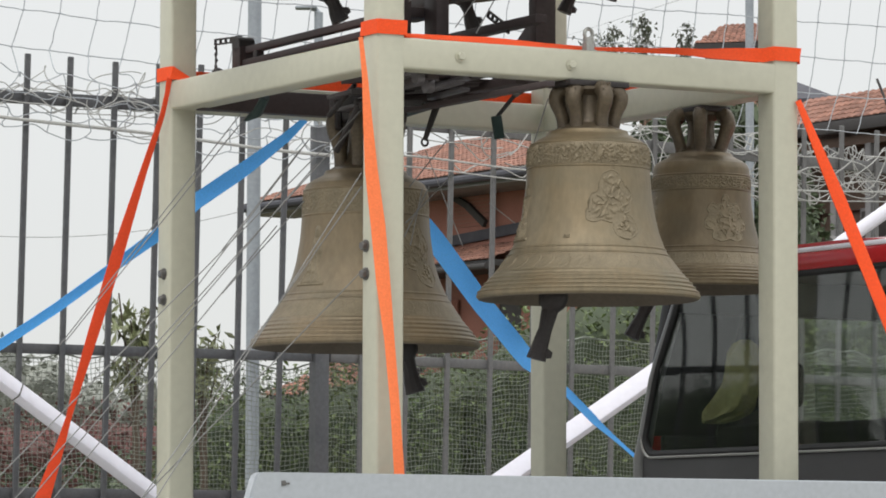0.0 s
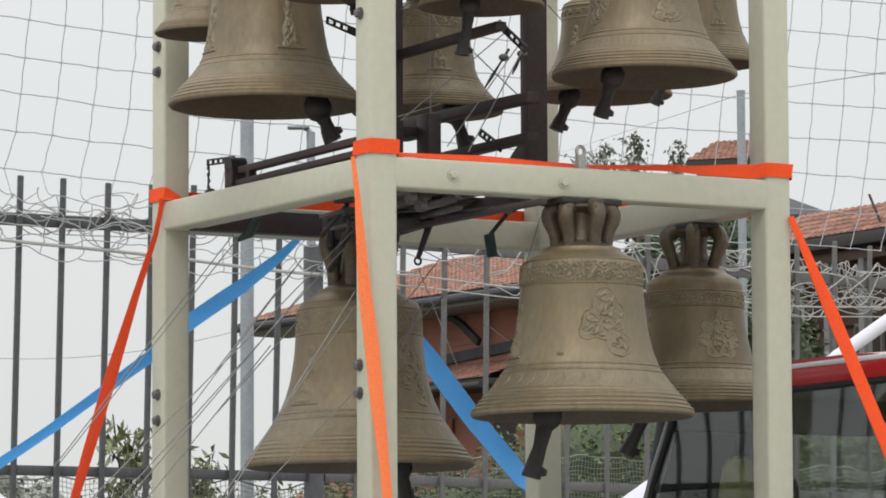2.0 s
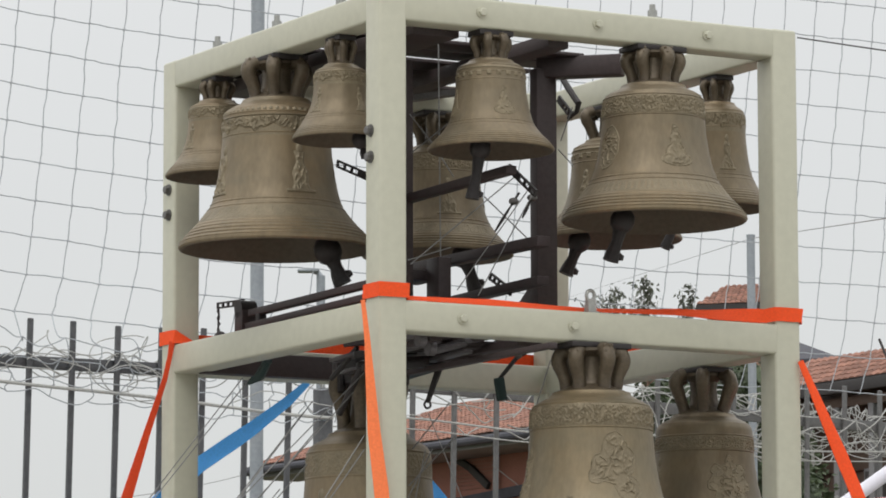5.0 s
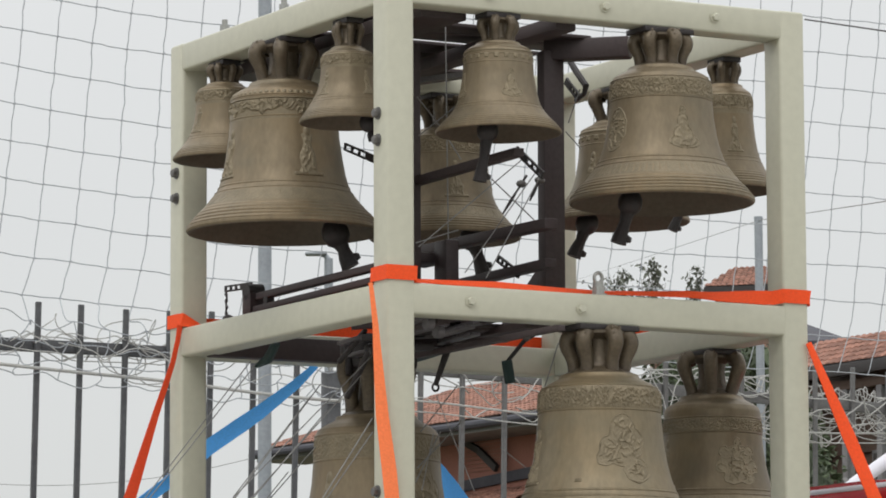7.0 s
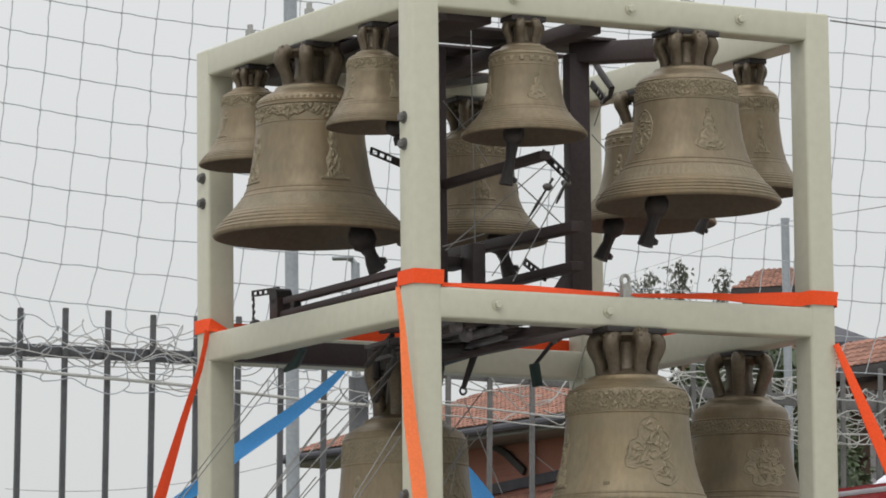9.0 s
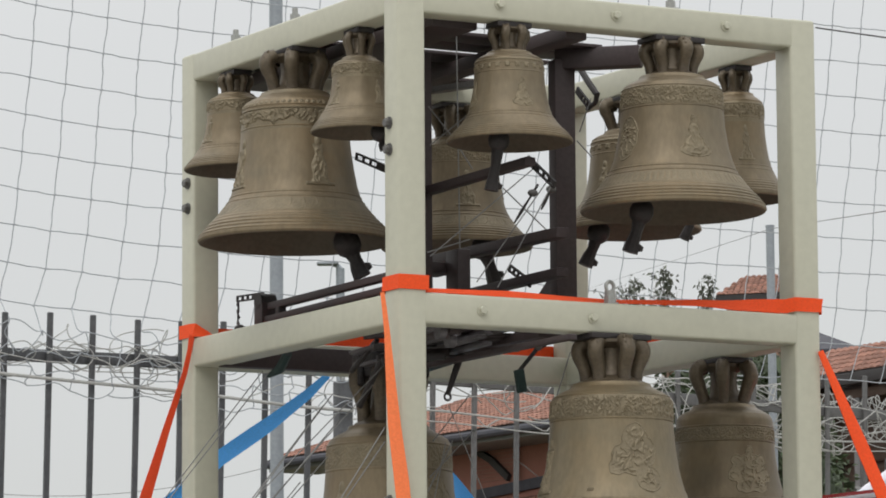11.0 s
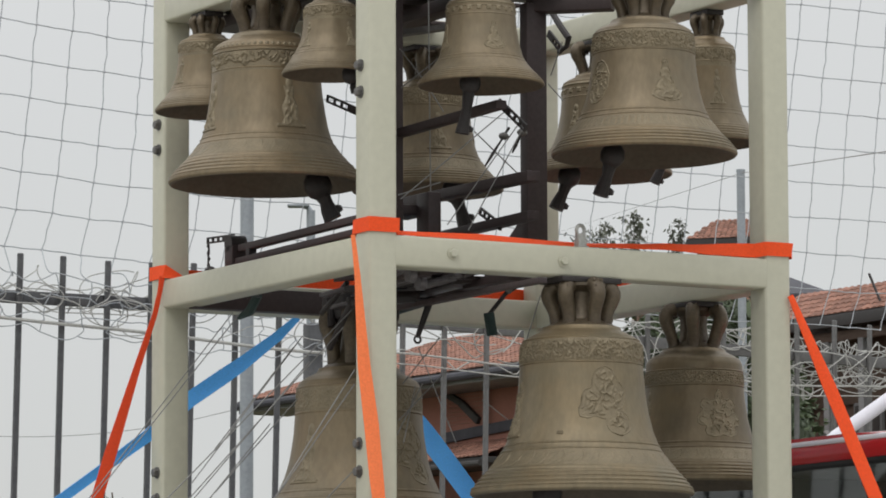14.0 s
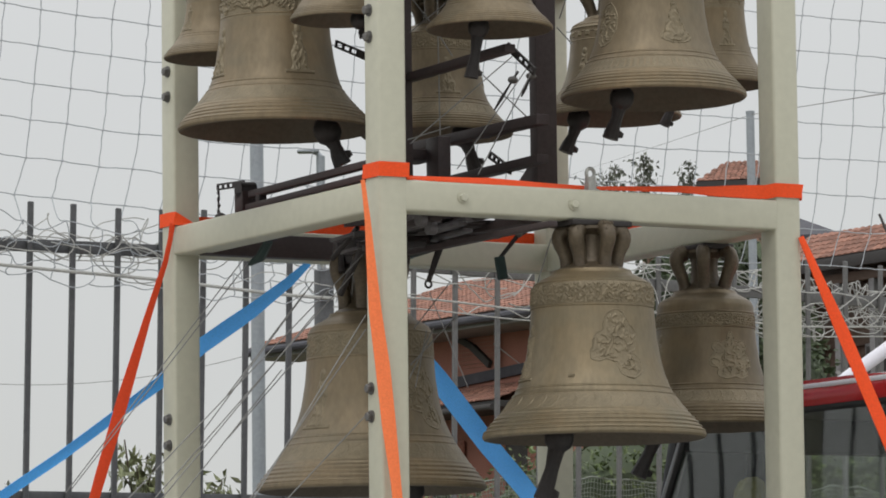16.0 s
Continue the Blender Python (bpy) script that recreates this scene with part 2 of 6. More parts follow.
def span(a, b, width, height, bevel=0.0, bm=None, up=(0, 0, 1)):
    """A bar of that width and height from a to b."""
    a, b = Vector(a), Vector(b)
    d = (b - a).normalized()
    side = d.cross(Vector(up)).normalized()
    top = side.cross(d)
    m = Matrix((side, d, top)).transposed().to_4x4()
    return box((width, (b - a).length, height), (a + b) / 2, bevel, 2, m, bm)


def tube(points, radius, sides=8, closed=False, bm=None, flat=1.0, cap=True):
    """A round or flattened bar along points; radius is a number or one number a point."""
    bm = bm or bmesh.new()
    pts = [Vector(p) for p in points]
    rad = radius if isinstance(radius, (list, tuple)) else [radius] * len(pts)
    rings = []
    ref = None
    for i, p in enumerate(pts):
        d = (pts[min(i + 1, len(pts) - 1)] - pts[max(i - 1, 0)])
        d = d.normalized() if d.length > 1e-9 else Vector((0, 0, 1))
        if ref is None:
            ref = d.orthogonal().normalized()
        ref = (ref - d * ref.dot(d))
        ref = ref.normalized() if ref.length > 1e-6 else d.orthogonal().normalized()
        o = d.cross(ref)
        rings.append([bm.verts.new(p + (ref * math.cos(a) + o * math.sin(a) * flat) * rad[i]) for a in (2 * math.pi * k / sides for k in range(sides))])
    for r0, r1 in zip(rings, rings[1:]):
        for k in range(sides):
            bm.faces.new((r0[k], r0[(k + 1) % sides], r1[(k + 1) % sides], r1[k]))
    if cap and sides > 2:
        bm.faces.new(rings[0][::-1])
        bm.faces.new(rings[-1])
    return bm


def lathe(profile, sides=48, bm=None):
    """Turns (radius, height) points round the z axis."""
    bm = bm or bmesh.new()
    rings = []
    for r, z in profile:
        if r < 1e-5:
            rings.append([bm.verts.new((0, 0, z))])
        else:
            rings.append([bm.verts.new((r * math.cos(a), r * math.sin(a), z)) for a in (2 * math.pi * k / sides for k in range(sides))])
    for a, b in zip(rings, rings[1:]):
        for k in range(sides):
            j = (k + 1) % sides
            if len(a) == 1:
                bm.faces.new((a[0], b[j], b[k]))
            elif len(b) == 1:
                bm.faces.new((a[k], a[j], b[0]))
            else:
                bm.faces.new((a[k], a[j], b[j], b[k]))
    return bm


def ball(r, at, bm=None, sub=2, scale=(1, 1, 1)):
    b = bmesh.new()
    bmesh.ops.create_icosphere(b, subdivisions=sub, radius=r)
    bmesh.ops.scale(b, vec=scale, verts=b.verts)
    bmesh.ops.translate(b, vec=at, verts=b.verts)
    return b if bm is None else join(bm, b)


def hexbolt(r, h, m, bm=None):
    """A six-sided head with a chamfer and a washer, along the z axis of m."""
    b = bmesh.new()
    tube([(0, 0, 0), (0, 0, h * 0.22)], r * 1.35, 20, bm=b)
    tube([(0, 0, h * 0.22), (0, 0, h * 0.85), (0, 0, h)], [r, r, r * 0.82], 6, bm=b)
    bmesh.ops.transform(b, matrix=m, verts=b.verts)
    return b if bm is None else join(bm, b)


def mesh_of(name, bm, material, smooth=True):
    bmesh.ops.recalc_face_normals(bm, faces=bm.faces)
    for e in bm.edges:
        if len(e.link_faces) == 2 and e.calc_face_angle(0) > 0.6:
            e.smooth = False
    for fc in bm.faces:
        fc.smooth = smooth
    me = bpy.data.meshes.new(name)
    bm.to_mesh(me)
    bm.free()
    me.materials.append(material)
    return me


def part(name, bm, material, parent, label="", smooth=True):
    ob = new(name, mesh_of(name, bm, material, smooth))
    ob.parent = parent
    return tagged(ob, label)


def thing(name, m, label, category, group="", kind=""):
    ob = new(name)
    ob.empty_display_size = 0.1
    ob.matrix_basis = m
    return tagged(ob, label, category, group, kind)


def solid(name, bm, material, m, label, category, group="", kind="", smooth=True):
    ob = new(name, mesh_of(name, bm, material, smooth))
    ob.matrix_basis = m
    return tagged(ob, label, category, group, kind)


YAW = 29.307
TOWER = pose(-0.2121, 13.9045, 0, 0, 0, YAW)     # u runs along one face of the bell frame, v along the other
SIDE, TUBE = 1.602, 0.1


def tw(u, v, z=0.0):
    return TOWER @ Vector((u, v, z))


# ---- ground ----
g = bmesh.new()
bmesh.ops.create_grid(g, x_segments=60, y_segments=60, size=900)
solid("ground", g, GRASS, pose(0, 0, 0), "wide flat grassy ground reaching the horizon", "ground", kind="structure")
p = bmesh.new()
bmesh.ops.create_grid(p, x_segments=8, y_segments=8, size=1)
bmesh.ops.scale(p, vec=(26, 21, 1), verts=p.verts)
# out of view; added wide and pale to brighten the undersides by bounce
solid("pavement", p, BOUNCE_PAVING, pose(0, 0, 0.004, 0, 0, 0), "wide pale concrete sheet, added unseen to bounce light up from under the truck", "pavement", kind="structure")


# ---- bell frame ----
Z0, M0, M1, T0, T1 = 0.90, 2.703, 2.803, 3.708, 3.806
frame_thing = thing("bell_rack", TOWER @ pose(0, 0, Z0), "cream painted steel box-section frame with bolted beams carrying bronze bells", "bell frame")


def local(u, v, z):
    return (u, v, z - Z0)


for pu, pv in ((0, 0), (SIDE - TUBE, 0), (0, SIDE - TUBE), (SIDE - TUBE, SIDE - TUBE)):
    part("post", box((TUBE, TUBE, T1 - Z0), (pu + TUBE / 2, pv + TUBE / 2, (T1 - Z0) / 2), 0.011, 3), PAINT, frame_thing)
INNER = SIDE - 2 * TUBE
for z0, z1 in ((Z0, Z0 + 0.1), (M0, M1), (T0, T1 - 0.002)):
    zc, h = (z0 + z1) / 2 - Z0, z1 - z0
    for bv in (0.0006, SIDE - TUBE):
        part("beam", box((INNER + 0.030, TUBE - 0.0012, h), (SIDE / 2, bv + TUBE / 2, zc), 0.009, 3), PAINT, frame_thing)
    for bu in (0.0006, SIDE - TUBE):
        part("beam", box((TUBE - 0.0012, INNER + 0.030, h), (bu + TUBE / 2, SIDE / 2, zc), 0.009, 3), PAINT, frame_thing)
face_v = lambda u, z: Matrix.Translation(local(u, 0, z)) @ pose(0, 0, 0, 90, 0, 0)
face_u = lambda v, z: Matrix.Translation(local(0, v, z)) @ pose(0, 0, 0, 0, -90, 0)
for u, z in ((0.301, 2.754), (0.715, 2.751), (0.376, 3.758), (0.816, 3.758), (1.244, 3.758)):
    part("bolt", hexbolt(0.014, 0.016, face_v(u, z) @ pose(0, 0, 0, 0, 0, u * 200)), PAINT, frame_thing, "painted bolt head")
for v, z in ((0.070, 2.138), (0.070, 2.049), (1.545, 2.134), (1.545, 2.044), (0.060, 3.350), (0.060, 3.264), (1.545, 3.350), (1.545, 3.261)):
    part("bolt", hexbolt(0.015, 0.020, face_u(v, z)), ZINC_DULL, frame_thing, "dull grey hexagonal bolt")


# ---- bells ----
OUTER = ((0.0, 0.985), (0.012, 1.0), (0.03, 0.998), (0.06, 0.96), (0.10, 0.918), (0.14, 0.868), (0.20, 0.792), (0.30, 0.692), (0.40, 0.637), (0.50, 0.601), (0.65, 0.567), (0.80, 0.551), (0.93, 0.541), (0.962, 0.514), (0.985, 0.465), (1.0, 0.42))


def outer_at(z):
    return float(np.interp(z, [p_[0] for p_ in OUTER], [p_[1] for p_ in OUTER]))


def smooth_outer(z, flare=0.0):
    r = sum(outer_at(z + k * 0.012) for k in (-1, 0, 1)) / 3 if 0.03 < z < 0.95 else outer_at(z)
    return r + flare * math.exp(-((z - 0.28) / 0.14) ** 2)


RINGS = ((0.046, 0.019, 0.011), (0.072, 0.019, 0.010), (0.098, 0.019, 0.010), (0.124, 0.016, 0.009), (0.149, 0.009, 0.007), (0.268, 0.011, 0.006), (0.306, 0.012, 0.007))


def bell_radius(z, gain, band, flare):
    r = smooth_outer(z, flare)
    for zc, h, w in RINGS + ((band[0] - 0.008, 0.011, 0.006), (band[1] + 0.008, 0.013, 0.007)):
        d = abs(z - zc) / w
        if d < 1:
            r += h * (1 - d * d) * gain
    return r


def bell_body(R, body, gain, band, flare):
    zs = np.concatenate([np.linspace(0, 0.162, 62), np.linspace(0.168, 0.255, 8), np.linspace(0.26, 0.318, 26), np.linspace(0.33, 0.72, 14), np.linspace(0.73, 1.0, 96)])
    prof = [(R * bell_radius(z, gain, band, flare), body * z) for z in zs]
    prof += [(R * 0.385, body * 1.012), (R * 0.365, body * 1.022), (R * 0.35, body * 1.042), (0, body * 1.047)]
    return lathe(prof, 96)


def bell_inside(R, body):
    return lathe([(R * a, body * b) for a, b in ((0.985, 0.0), (0.965, -0.004), (0.93, 0.012), (0.86, 0.06), (0.74, 0.15), (0.62, 0.28), (0.55, 0.45), (0.51, 0.75), (0.42, 0.90), (0.2, 0.94), (0, 0.94))], 64)


def relief(R, body, th0, th1, z0, z1, n, m, height, fn, wrap=False, flare=0.0):
    """A raised pattern on the bell's outside between two angles and heights; fn(s, t) gives 0 to 1."""
    bm = bmesh.new()
    rows = []
    for j in range(m + 1):
        t = j / m
        z = z0 + (z1 - z0) * t
        row = []
        for i in range(n + (0 if wrap else 1)):
            s = i / n
            h = fn(s, t)
            r = R * smooth_outer(z, flare) + (height * h if h > 0.02 else -0.003 * R)
            a = th0 + (th1 - th0) * s
            row.append(bm.verts.new((r * math.cos(a), r * math.sin(a), body * z)))
        rows.append(row)
    for a, b in zip(rows, rows[1:]):
        for i in range(n):
            k = (i + 1) % len(a) if wrap else i + 1
            bm.faces.new((a[i], a[k], b[k], b[i]))
    return bm


def ridged(x, y, seed, scale):
    return 1 - abs(noise.noise(Vector((x * scale, y * scale, seed * 7.3)))) * 2.2


def soft(x):
    x = max(0.0, min(1.0, x))
    return x * x * (3 - 2 * x)


def scroll(x, y, z, seed, size):
    """Thin curling raised lines, as on a worn cast filigree."""
    q = Vector((x, y, z)) * size
    q += Vector((noise.noise(q * 0.6 + Vector((seed, 0, 0))), noise.noise(q * 0.6 + Vector((0, seed, 3))), 0)) * 0.5
    line = soft(1 - abs(noise.noise(q + Vector((0, 0, seed * 3.1)))) * 5.0)
    dots = soft((noise.noise(q * 1.5 + Vector((5, seed, 0))) - 0.12) * 4.0)
    return max(line, dots * 0.85)


def floral(seed):
    def fn(s, t):
        edge = soft(min(t, 1 - t) * 8)
        a = s * 2 * math.pi
        return 0.10 + edge * 0.9 * scroll(math.cos(a) * 2.4, math.sin(a) * 2.4, t * 0.62, seed, 8.0)
    return fn


def festoon(count, seed):
    """Leafy scrolls hanging from a thin line, with a drop in the middle of each."""
    def fn(s, t):
        a = s * 2 * math.pi
        ph = (s * count) % 1.0
        low = 0.52 - 0.20 * abs(math.sin(2 * math.pi * ph)) - 0.34 * math.exp(-((ph - 0.5) / 0.09) ** 2) + 0.08 * noise.noise(Vector((math.cos(a) * 9, math.sin(a) * 9, seed)))
        line = soft(1 - abs(t - 0.93) / 0.05) * 0.7
        if t < low:
            return max(0.03, line)
        leaf = scroll(math.cos(a) * 2.4, math.sin(a) * 2.4, t * 0.9, seed, 4.4)
        return max(line, soft((t - low) / 0.08) * soft((0.90 - t) / 0.06) * (0.25 + 0.75 * leaf))
    return fn


def beads(count):
    def fn(s, t):
        return soft(1.3 - 2.6 * math.hypot(((s * count) % 1.0 - 0.5) * 1.2, (t - 0.5) * 0.9))
    return fn


def tassels(count, seed):
    """A thin line with a row of small hanging blocks."""
    def fn(s, t):
        ph = (s * count) % 1.0
        line = max(0, 1 - abs(t - 0.80) / 0.10) * 0.8
        thin = max(0, 1 - abs(t - 0.50) / 0.06) * 0.5
        block = soft((0.26 - abs(ph - 0.5)) / 0.1) if 0.14 < t < 0.50 else 0.0
        return max(line, thin, block) * (0.8 + 0.4 * noise.noise(Vector((s * 90, t * 6, seed))))
    return fn


def inscription(seed):
    """Worn raised bars in the place of lettering."""
    def fn(s, t):
        x = s * 70
        k = int(x)
        r_ = 0.5 + 0.5 * noise.noise(Vector((k * 3.7, seed, 0.5)))
        if r_ < 0.36 or not 0.18 < t < 0.82:
            return 0.03
        return 0.55 * soft((0.36 - abs(x - k - 0.5)) / 0.1) * (0.6 + 0.4 * r_)
    return fn


def leaves(count):
    """A row of slanting pointed leaves with a raised edge and a vein."""
    def fn(s, t):
        ph = (s * count - 0.55 * t + 0.10 * math.sin(s * count * 1.7)) % 1.0
        half = 0.46 * math.sin(math.pi * min(1.0, 0.12 + 0.88 * t)) ** 0.7
        x = abs(ph - 0.5)
        if x > half or not 0.03 < t < 0.97:
            return 0.03
        return 0.20 + 0.55 * soft(1 - (half - x) / 0.12) * (1 if ph > 0.5 else 0.45) + 0.25 * soft(1 - x / 0.06)
    return fn


CARTOUCHE = ((0.05, 0.48, 0.43, 0.44), (-0.09, -0.02, 0.64, 0.48), (0.46, 0.14, 0.27, 0.40), (0.38, -0.58, 0.42, 0.36), (-0.50, -0.24, 0.29, 0.28))
ROUND = ((0.0, -0.14, 0.74, 0.68), (-0.52, 0.30, 0.24, 0.20), (0.52, 0.30, 0.24, 0.20), (-0.62, -0.28, 0.26, 0.26), (0.62, -0.28, 0.26, 0.26), (-0.25, -0.70, 0.37, 0.24), (0.25, -0.70, 0.37, 0.24), (0.0, 0.58, 0.18, 0.28))
OVAL = ((0.0, -0.05, 0.52, 0.80),)
PEAR = ((0.02, 0.66, 0.22, 0.24), (0.0, 0.16, 0.36, 0.52), (-0.02, -0.30, 0.62, 0.44), (0.04, -0.58, 0.94, 0.30))


def lobed(lobes, seed, turn=1, size=5.6, wide=0.022, worn=0.14):
    """A worn cast relief bounded by rounded lobes, with a raised rim and soft folds inside."""
    def fn(s, t):
        x, y = (2 * s - 1) * turn, 2 * t - 1
        wx = x + 0.05 * noise.noise(Vector((x * 5, y * 5, seed)))
        wy = y + 0.05 * noise.noise(Vector((x * 5, y * 5, seed + 9)))
        f = max((1 - math.hypot((wx - cx) / rx, (wy - cy) / ry)) * min(rx, ry) for cx, cy, rx, ry in lobes)
        if f <= 0:
            return 0.0
        rim = soft(1 - abs(f - 0.030) / wide) * (0.44 + 0.45 * noise.noise(Vector((wx * 6, wy * 6, seed))))
        fill = soft((f - 0.06) / 0.08) * (worn + (1 - worn) * scroll(wx, wy, 0.0, seed, size) * soft(0.78 + noise.noise(Vector((wx * 3, wy * 3, seed + 2))) * 1.2))
        return max(rim, fill * 0.85, 0.10 * soft(f / 0.03))
    return fn


def plaque_tall(seed):
    """A tall narrow relief on a small foot, worn smooth."""
    def fn(s, t):
        x, y = 2 * s - 1, 2 * t - 1
        w = 0.34 + 0.28 * max(0, -y) + 0.08 * math.sin(y * 7 + seed)
        foot = soft((0.80 - abs(x)) / 0.08) * soft((0.07 - abs(y + 0.90)) / 0.04) * 0.7
        head = soft(1.4 - 1.4 * math.hypot(x / 0.24, (y - 0.70) / 0.24))
        trunk = soft((w - abs(x)) / 0.16) * soft((0.62 - y) / 0.2) * soft((y + 0.92) / 0.08)
        fold = 0.40 + 0.75 * max(0, ridged(x * 1.3, y, seed, 3.0)) ** 2 + 0.3 * max(0, ridged(x * 2, y, seed + 5, 5.0)) ** 2
        return max(foot, head * 0.85, trunk * fold)
    return fn


def crown_loop(D, c, splay):
    """One arched arm of the crown: it springs from the shoulder, bellies out and turns in under the plate."""
    k_ = 1 + 0.6 * (splay - 1)
    pts = [(0.110 * D * k_, 0, 0.0), (0.110 * D * k_, 0, 0.14 * c), (0.114 * D * splay, 0, 0.32 * c), (0.126 * D * splay, 0, 0.50 * c), (0.140 * D * splay, 0, 0.66 * c), (0.144 * D * splay, 0, 0.80 * c), (0.132 * D * splay, 0, 0.93 * c), (0.104 * D * splay, 0, 0.985 * c)]
    fine = []
    for i in range(len(pts) - 1):
        for k in range(4):
            fine.append(Vector(pts[i]).lerp(Vector(pts[i + 1]), k / 4))
    fine.append(Vector(pts[-1]))
    for _ in range(2):
        fine = [fine[0]] + [(fine[i - 1] + fine[i] * 2 + fine[i + 1]) / 4 for i in range(1, len(fine) - 1)] + [fine[-1]]
    n = len(fine)
    bm = tube(fine, [D * (0.030 + 0.006 * soft((k / n - 0.30) / 0.35)) * (1 + 0.5 * (splay - 1)) for k in range(n)], 14)
    for k, r_, wide in ((11, 0.010, 1.0), (14, 0.013, 1.2), (18, 0.017, 1.1), (21, 0.015, 1.5), (24, 0.017, 1.2)):     # a worn cast mask on the outside of the arm
        d = (fine[k + 1] - fine[k - 1]).normalized()
        out = Vector((d.z, 0, -d.x))
        ball(r_ * D, fine[k] + out * 0.020 * D, bm, 2, (0.75, wide, 0.8))
        for sgn in (-1, 1):
            ball(r_ * 0.6 * D, fine[k] + out * 0.021 * D + Vector((0, sgn * 0.019 * D, 0.010 * D)), bm, 2, (0.9, 0.8, 1.2))
    return bm


def clapper_mesh(length, tip_r, ball_r, ball_at, crook=0.0):
    """A forged bar that hangs along -z from the origin, swells into a ball and ends in a blunt tail."""
    bm = tube([(0, 0, 0), (0, 0, -ball_at * 0.5), (0, 0, -ball_at + ball_r)], [tip_r * 0.5, tip_r * 0.55, tip_r * 0.62], 10)
    ball(ball_r, (0, 0, -ball_at), bm, 2, (1, 1, 1.12))
    tube([(0, 0, -ball_at - ball_r * 0.6), (0.1 * tip_r, 0, -(ball_at + length) / 2), (crook, 0, -length + tip_r * 1.2), (crook * 1.3, 0, -length)],
         [tip_r * 0.95, tip_r * 0.72, tip_r * 0.9, tip_r * 1.05], 10, bm=bm)
    ball(tip_r * 1.05, (crook * 1.3 + tip_r * 0.5, 0, -length + tip_r * 0.9), bm, 1, (1.3, 0.8, 0.7))
    return bm


def bell(u, v, lip, D, top, style, seed, spin, label, tip=None, ball_r=0.045, along="u", group="bells of the frame", crown=0.2, band=(0.795, 0.945), flare=0.0, splay=1.0):
    """A bell hanging with its lip at that height from the underside of a beam at top. tip: where the clapper's end is, right of the axis and above the lip; crown: its height by the width of the mouth."""
    R, total = D / 2, top - lip - 0.018
    c = crown * D
    body = (total - c) / 1.047
    base = TOWER @ pose(u, v, lip, 0, 0, 0)
    th = thing("bell", base, label, "bell", group)
    rot = radians(spin - YAW)
    part("body", bell_body(R, body, 0.5 if seed == 1 else 0.72 if style == "floral" else 0.62, band, flare), BRONZE_DARK if seed == 4 else BRONZE_WARM if lip > 2.9 or seed == 1 else BRONZE, th)
    part("mouth", bell_inside(R, body), BRONZE_IN, th, "darker, rougher inside of the mouth")
    if style == "floral":
        part("ornament_band", relief(R, body, 0, 2 * math.pi, *band, 620, 24, (0.003 if seed == 1 else 0.0062) * D, floral(seed), True, flare), BRONZE_RELIEF, th, "raised floral band")
    elif style == "festoon":
        part("ornament_band", relief(R, body, 0, 2 * math.pi, band[0] - 0.03, 0.905, 560, 28, 0.010 * D, festoon(9, seed), True, flare), BRONZE_RELIEF, th, "raised leafy festoon band")
        part("bead_row", relief(R, body, 0, 2 * math.pi, 0.922, 0.952, 480, 6, 0.006 * D, beads(54), True, flare), BRONZE_RELIEF, th)
    elif seed in (5, 7, 13):
        part("ornament_band", relief(R, body, 0, 2 * math.pi, band[0] - 0.06, band[1] - 0.01, 420, 24, 0.011 * D, festoon(8, seed), True, flare), BRONZE_RELIEF, th, "small raised scalloped band")
    else:
        part("ornament_band", relief(R, body, 0, 2 * math.pi, band[0] + 0.01, band[1], 360, 16, 0.009 * D, tassels(22, seed), True, flare), BRONZE_RELIEF, th, "small band of hanging blocks")
    if D > 0.45:
        part("leaf_frieze", relief(R, body, 0, 2 * math.pi, 0.165, 0.255, 620, 16, (0.003 if seed == 1 else 0.0040 if seed == 3 else 0.0062) * D if seed != 11 else 0.0045 * D, inscription(seed) if seed == 11 else leaves(32), True, flare), BRONZE_RELIEF, th, "worn raised inscription bars" if seed == 11 else "low leaf frieze above the lip")
    if seed == 2:
        mark = radians(-138.3)
        part("founder_mark", relief(R, body, mark - 0.05, mark + 0.05, 0.350, 0.378, 40, 10, 0.005 * D, lambda s_, t_: soft((0.34 - abs((s_ * 4) % 1.0 - 0.5)) / 0.12) * soft((0.42 - abs(t_ - 0.5)) / 0.1)), BRONZE_RELIEF, th)
    for k in range(4):
        a = rot + k * math.pi / 2
        if seed == 11 and k % 2:
            a += 0.22
        if (k + seed) % 2 == 0 and style == "floral":
            part("medallion", relief(R, body, a - 0.52, a + 0.52, 0.33, band[0] - 0.015, 120, 130, (0.006 if seed == 1 else 0.0085) * D, lobed(ROUND if seed == 4 else OVAL if seed == 11 else CARTOUCHE, seed + k, 1 if (seed + k) % 4 else -1), False, flare), BRONZE_RELIEF, th, "worn raised cartouche")
        else:
            part("medallion", relief(R, body, a - 0.32, a + 0.32, 0.34, 0.72, 60, 80, (0.007 if seed == 1 else 0.0100) * D, lobed(PEAR, seed + k, 1, 2.6, 0.03, 0.42) if seed in (9, 11) else plaque_tall(seed + k), False, flare), BRONZE_RELIEF, th, "worn raised plaque")
    part("crown_core", lathe([(0.165 * D, -0.03 * c), (0.150 * D, c * 0.04), (0.118 * D, c * 0.09), (0.090 * D, c * 0.18), (0.080 * D, c * 0.32), (0.074 * D, c * 0.6), (0.078 * D, c * 0.80), (0.12 * D, c * 0.93), (0.12 * D, c)], 28), BRONZE_CROWN, th).location = (0, 0, body * 1.045)
    loop = mesh_of("crown_loop", crown_loop(D, c, splay), BRONZE_CROWN)
    for k in range(6):
        ob = new("crown_loop", loop)
        ob.parent = th
        ob.matrix_basis = pose(0, 0, body * 1.04, 0, 0, spin - YAW + (12 if seed in (2, 11) else 30) + 60 * k)
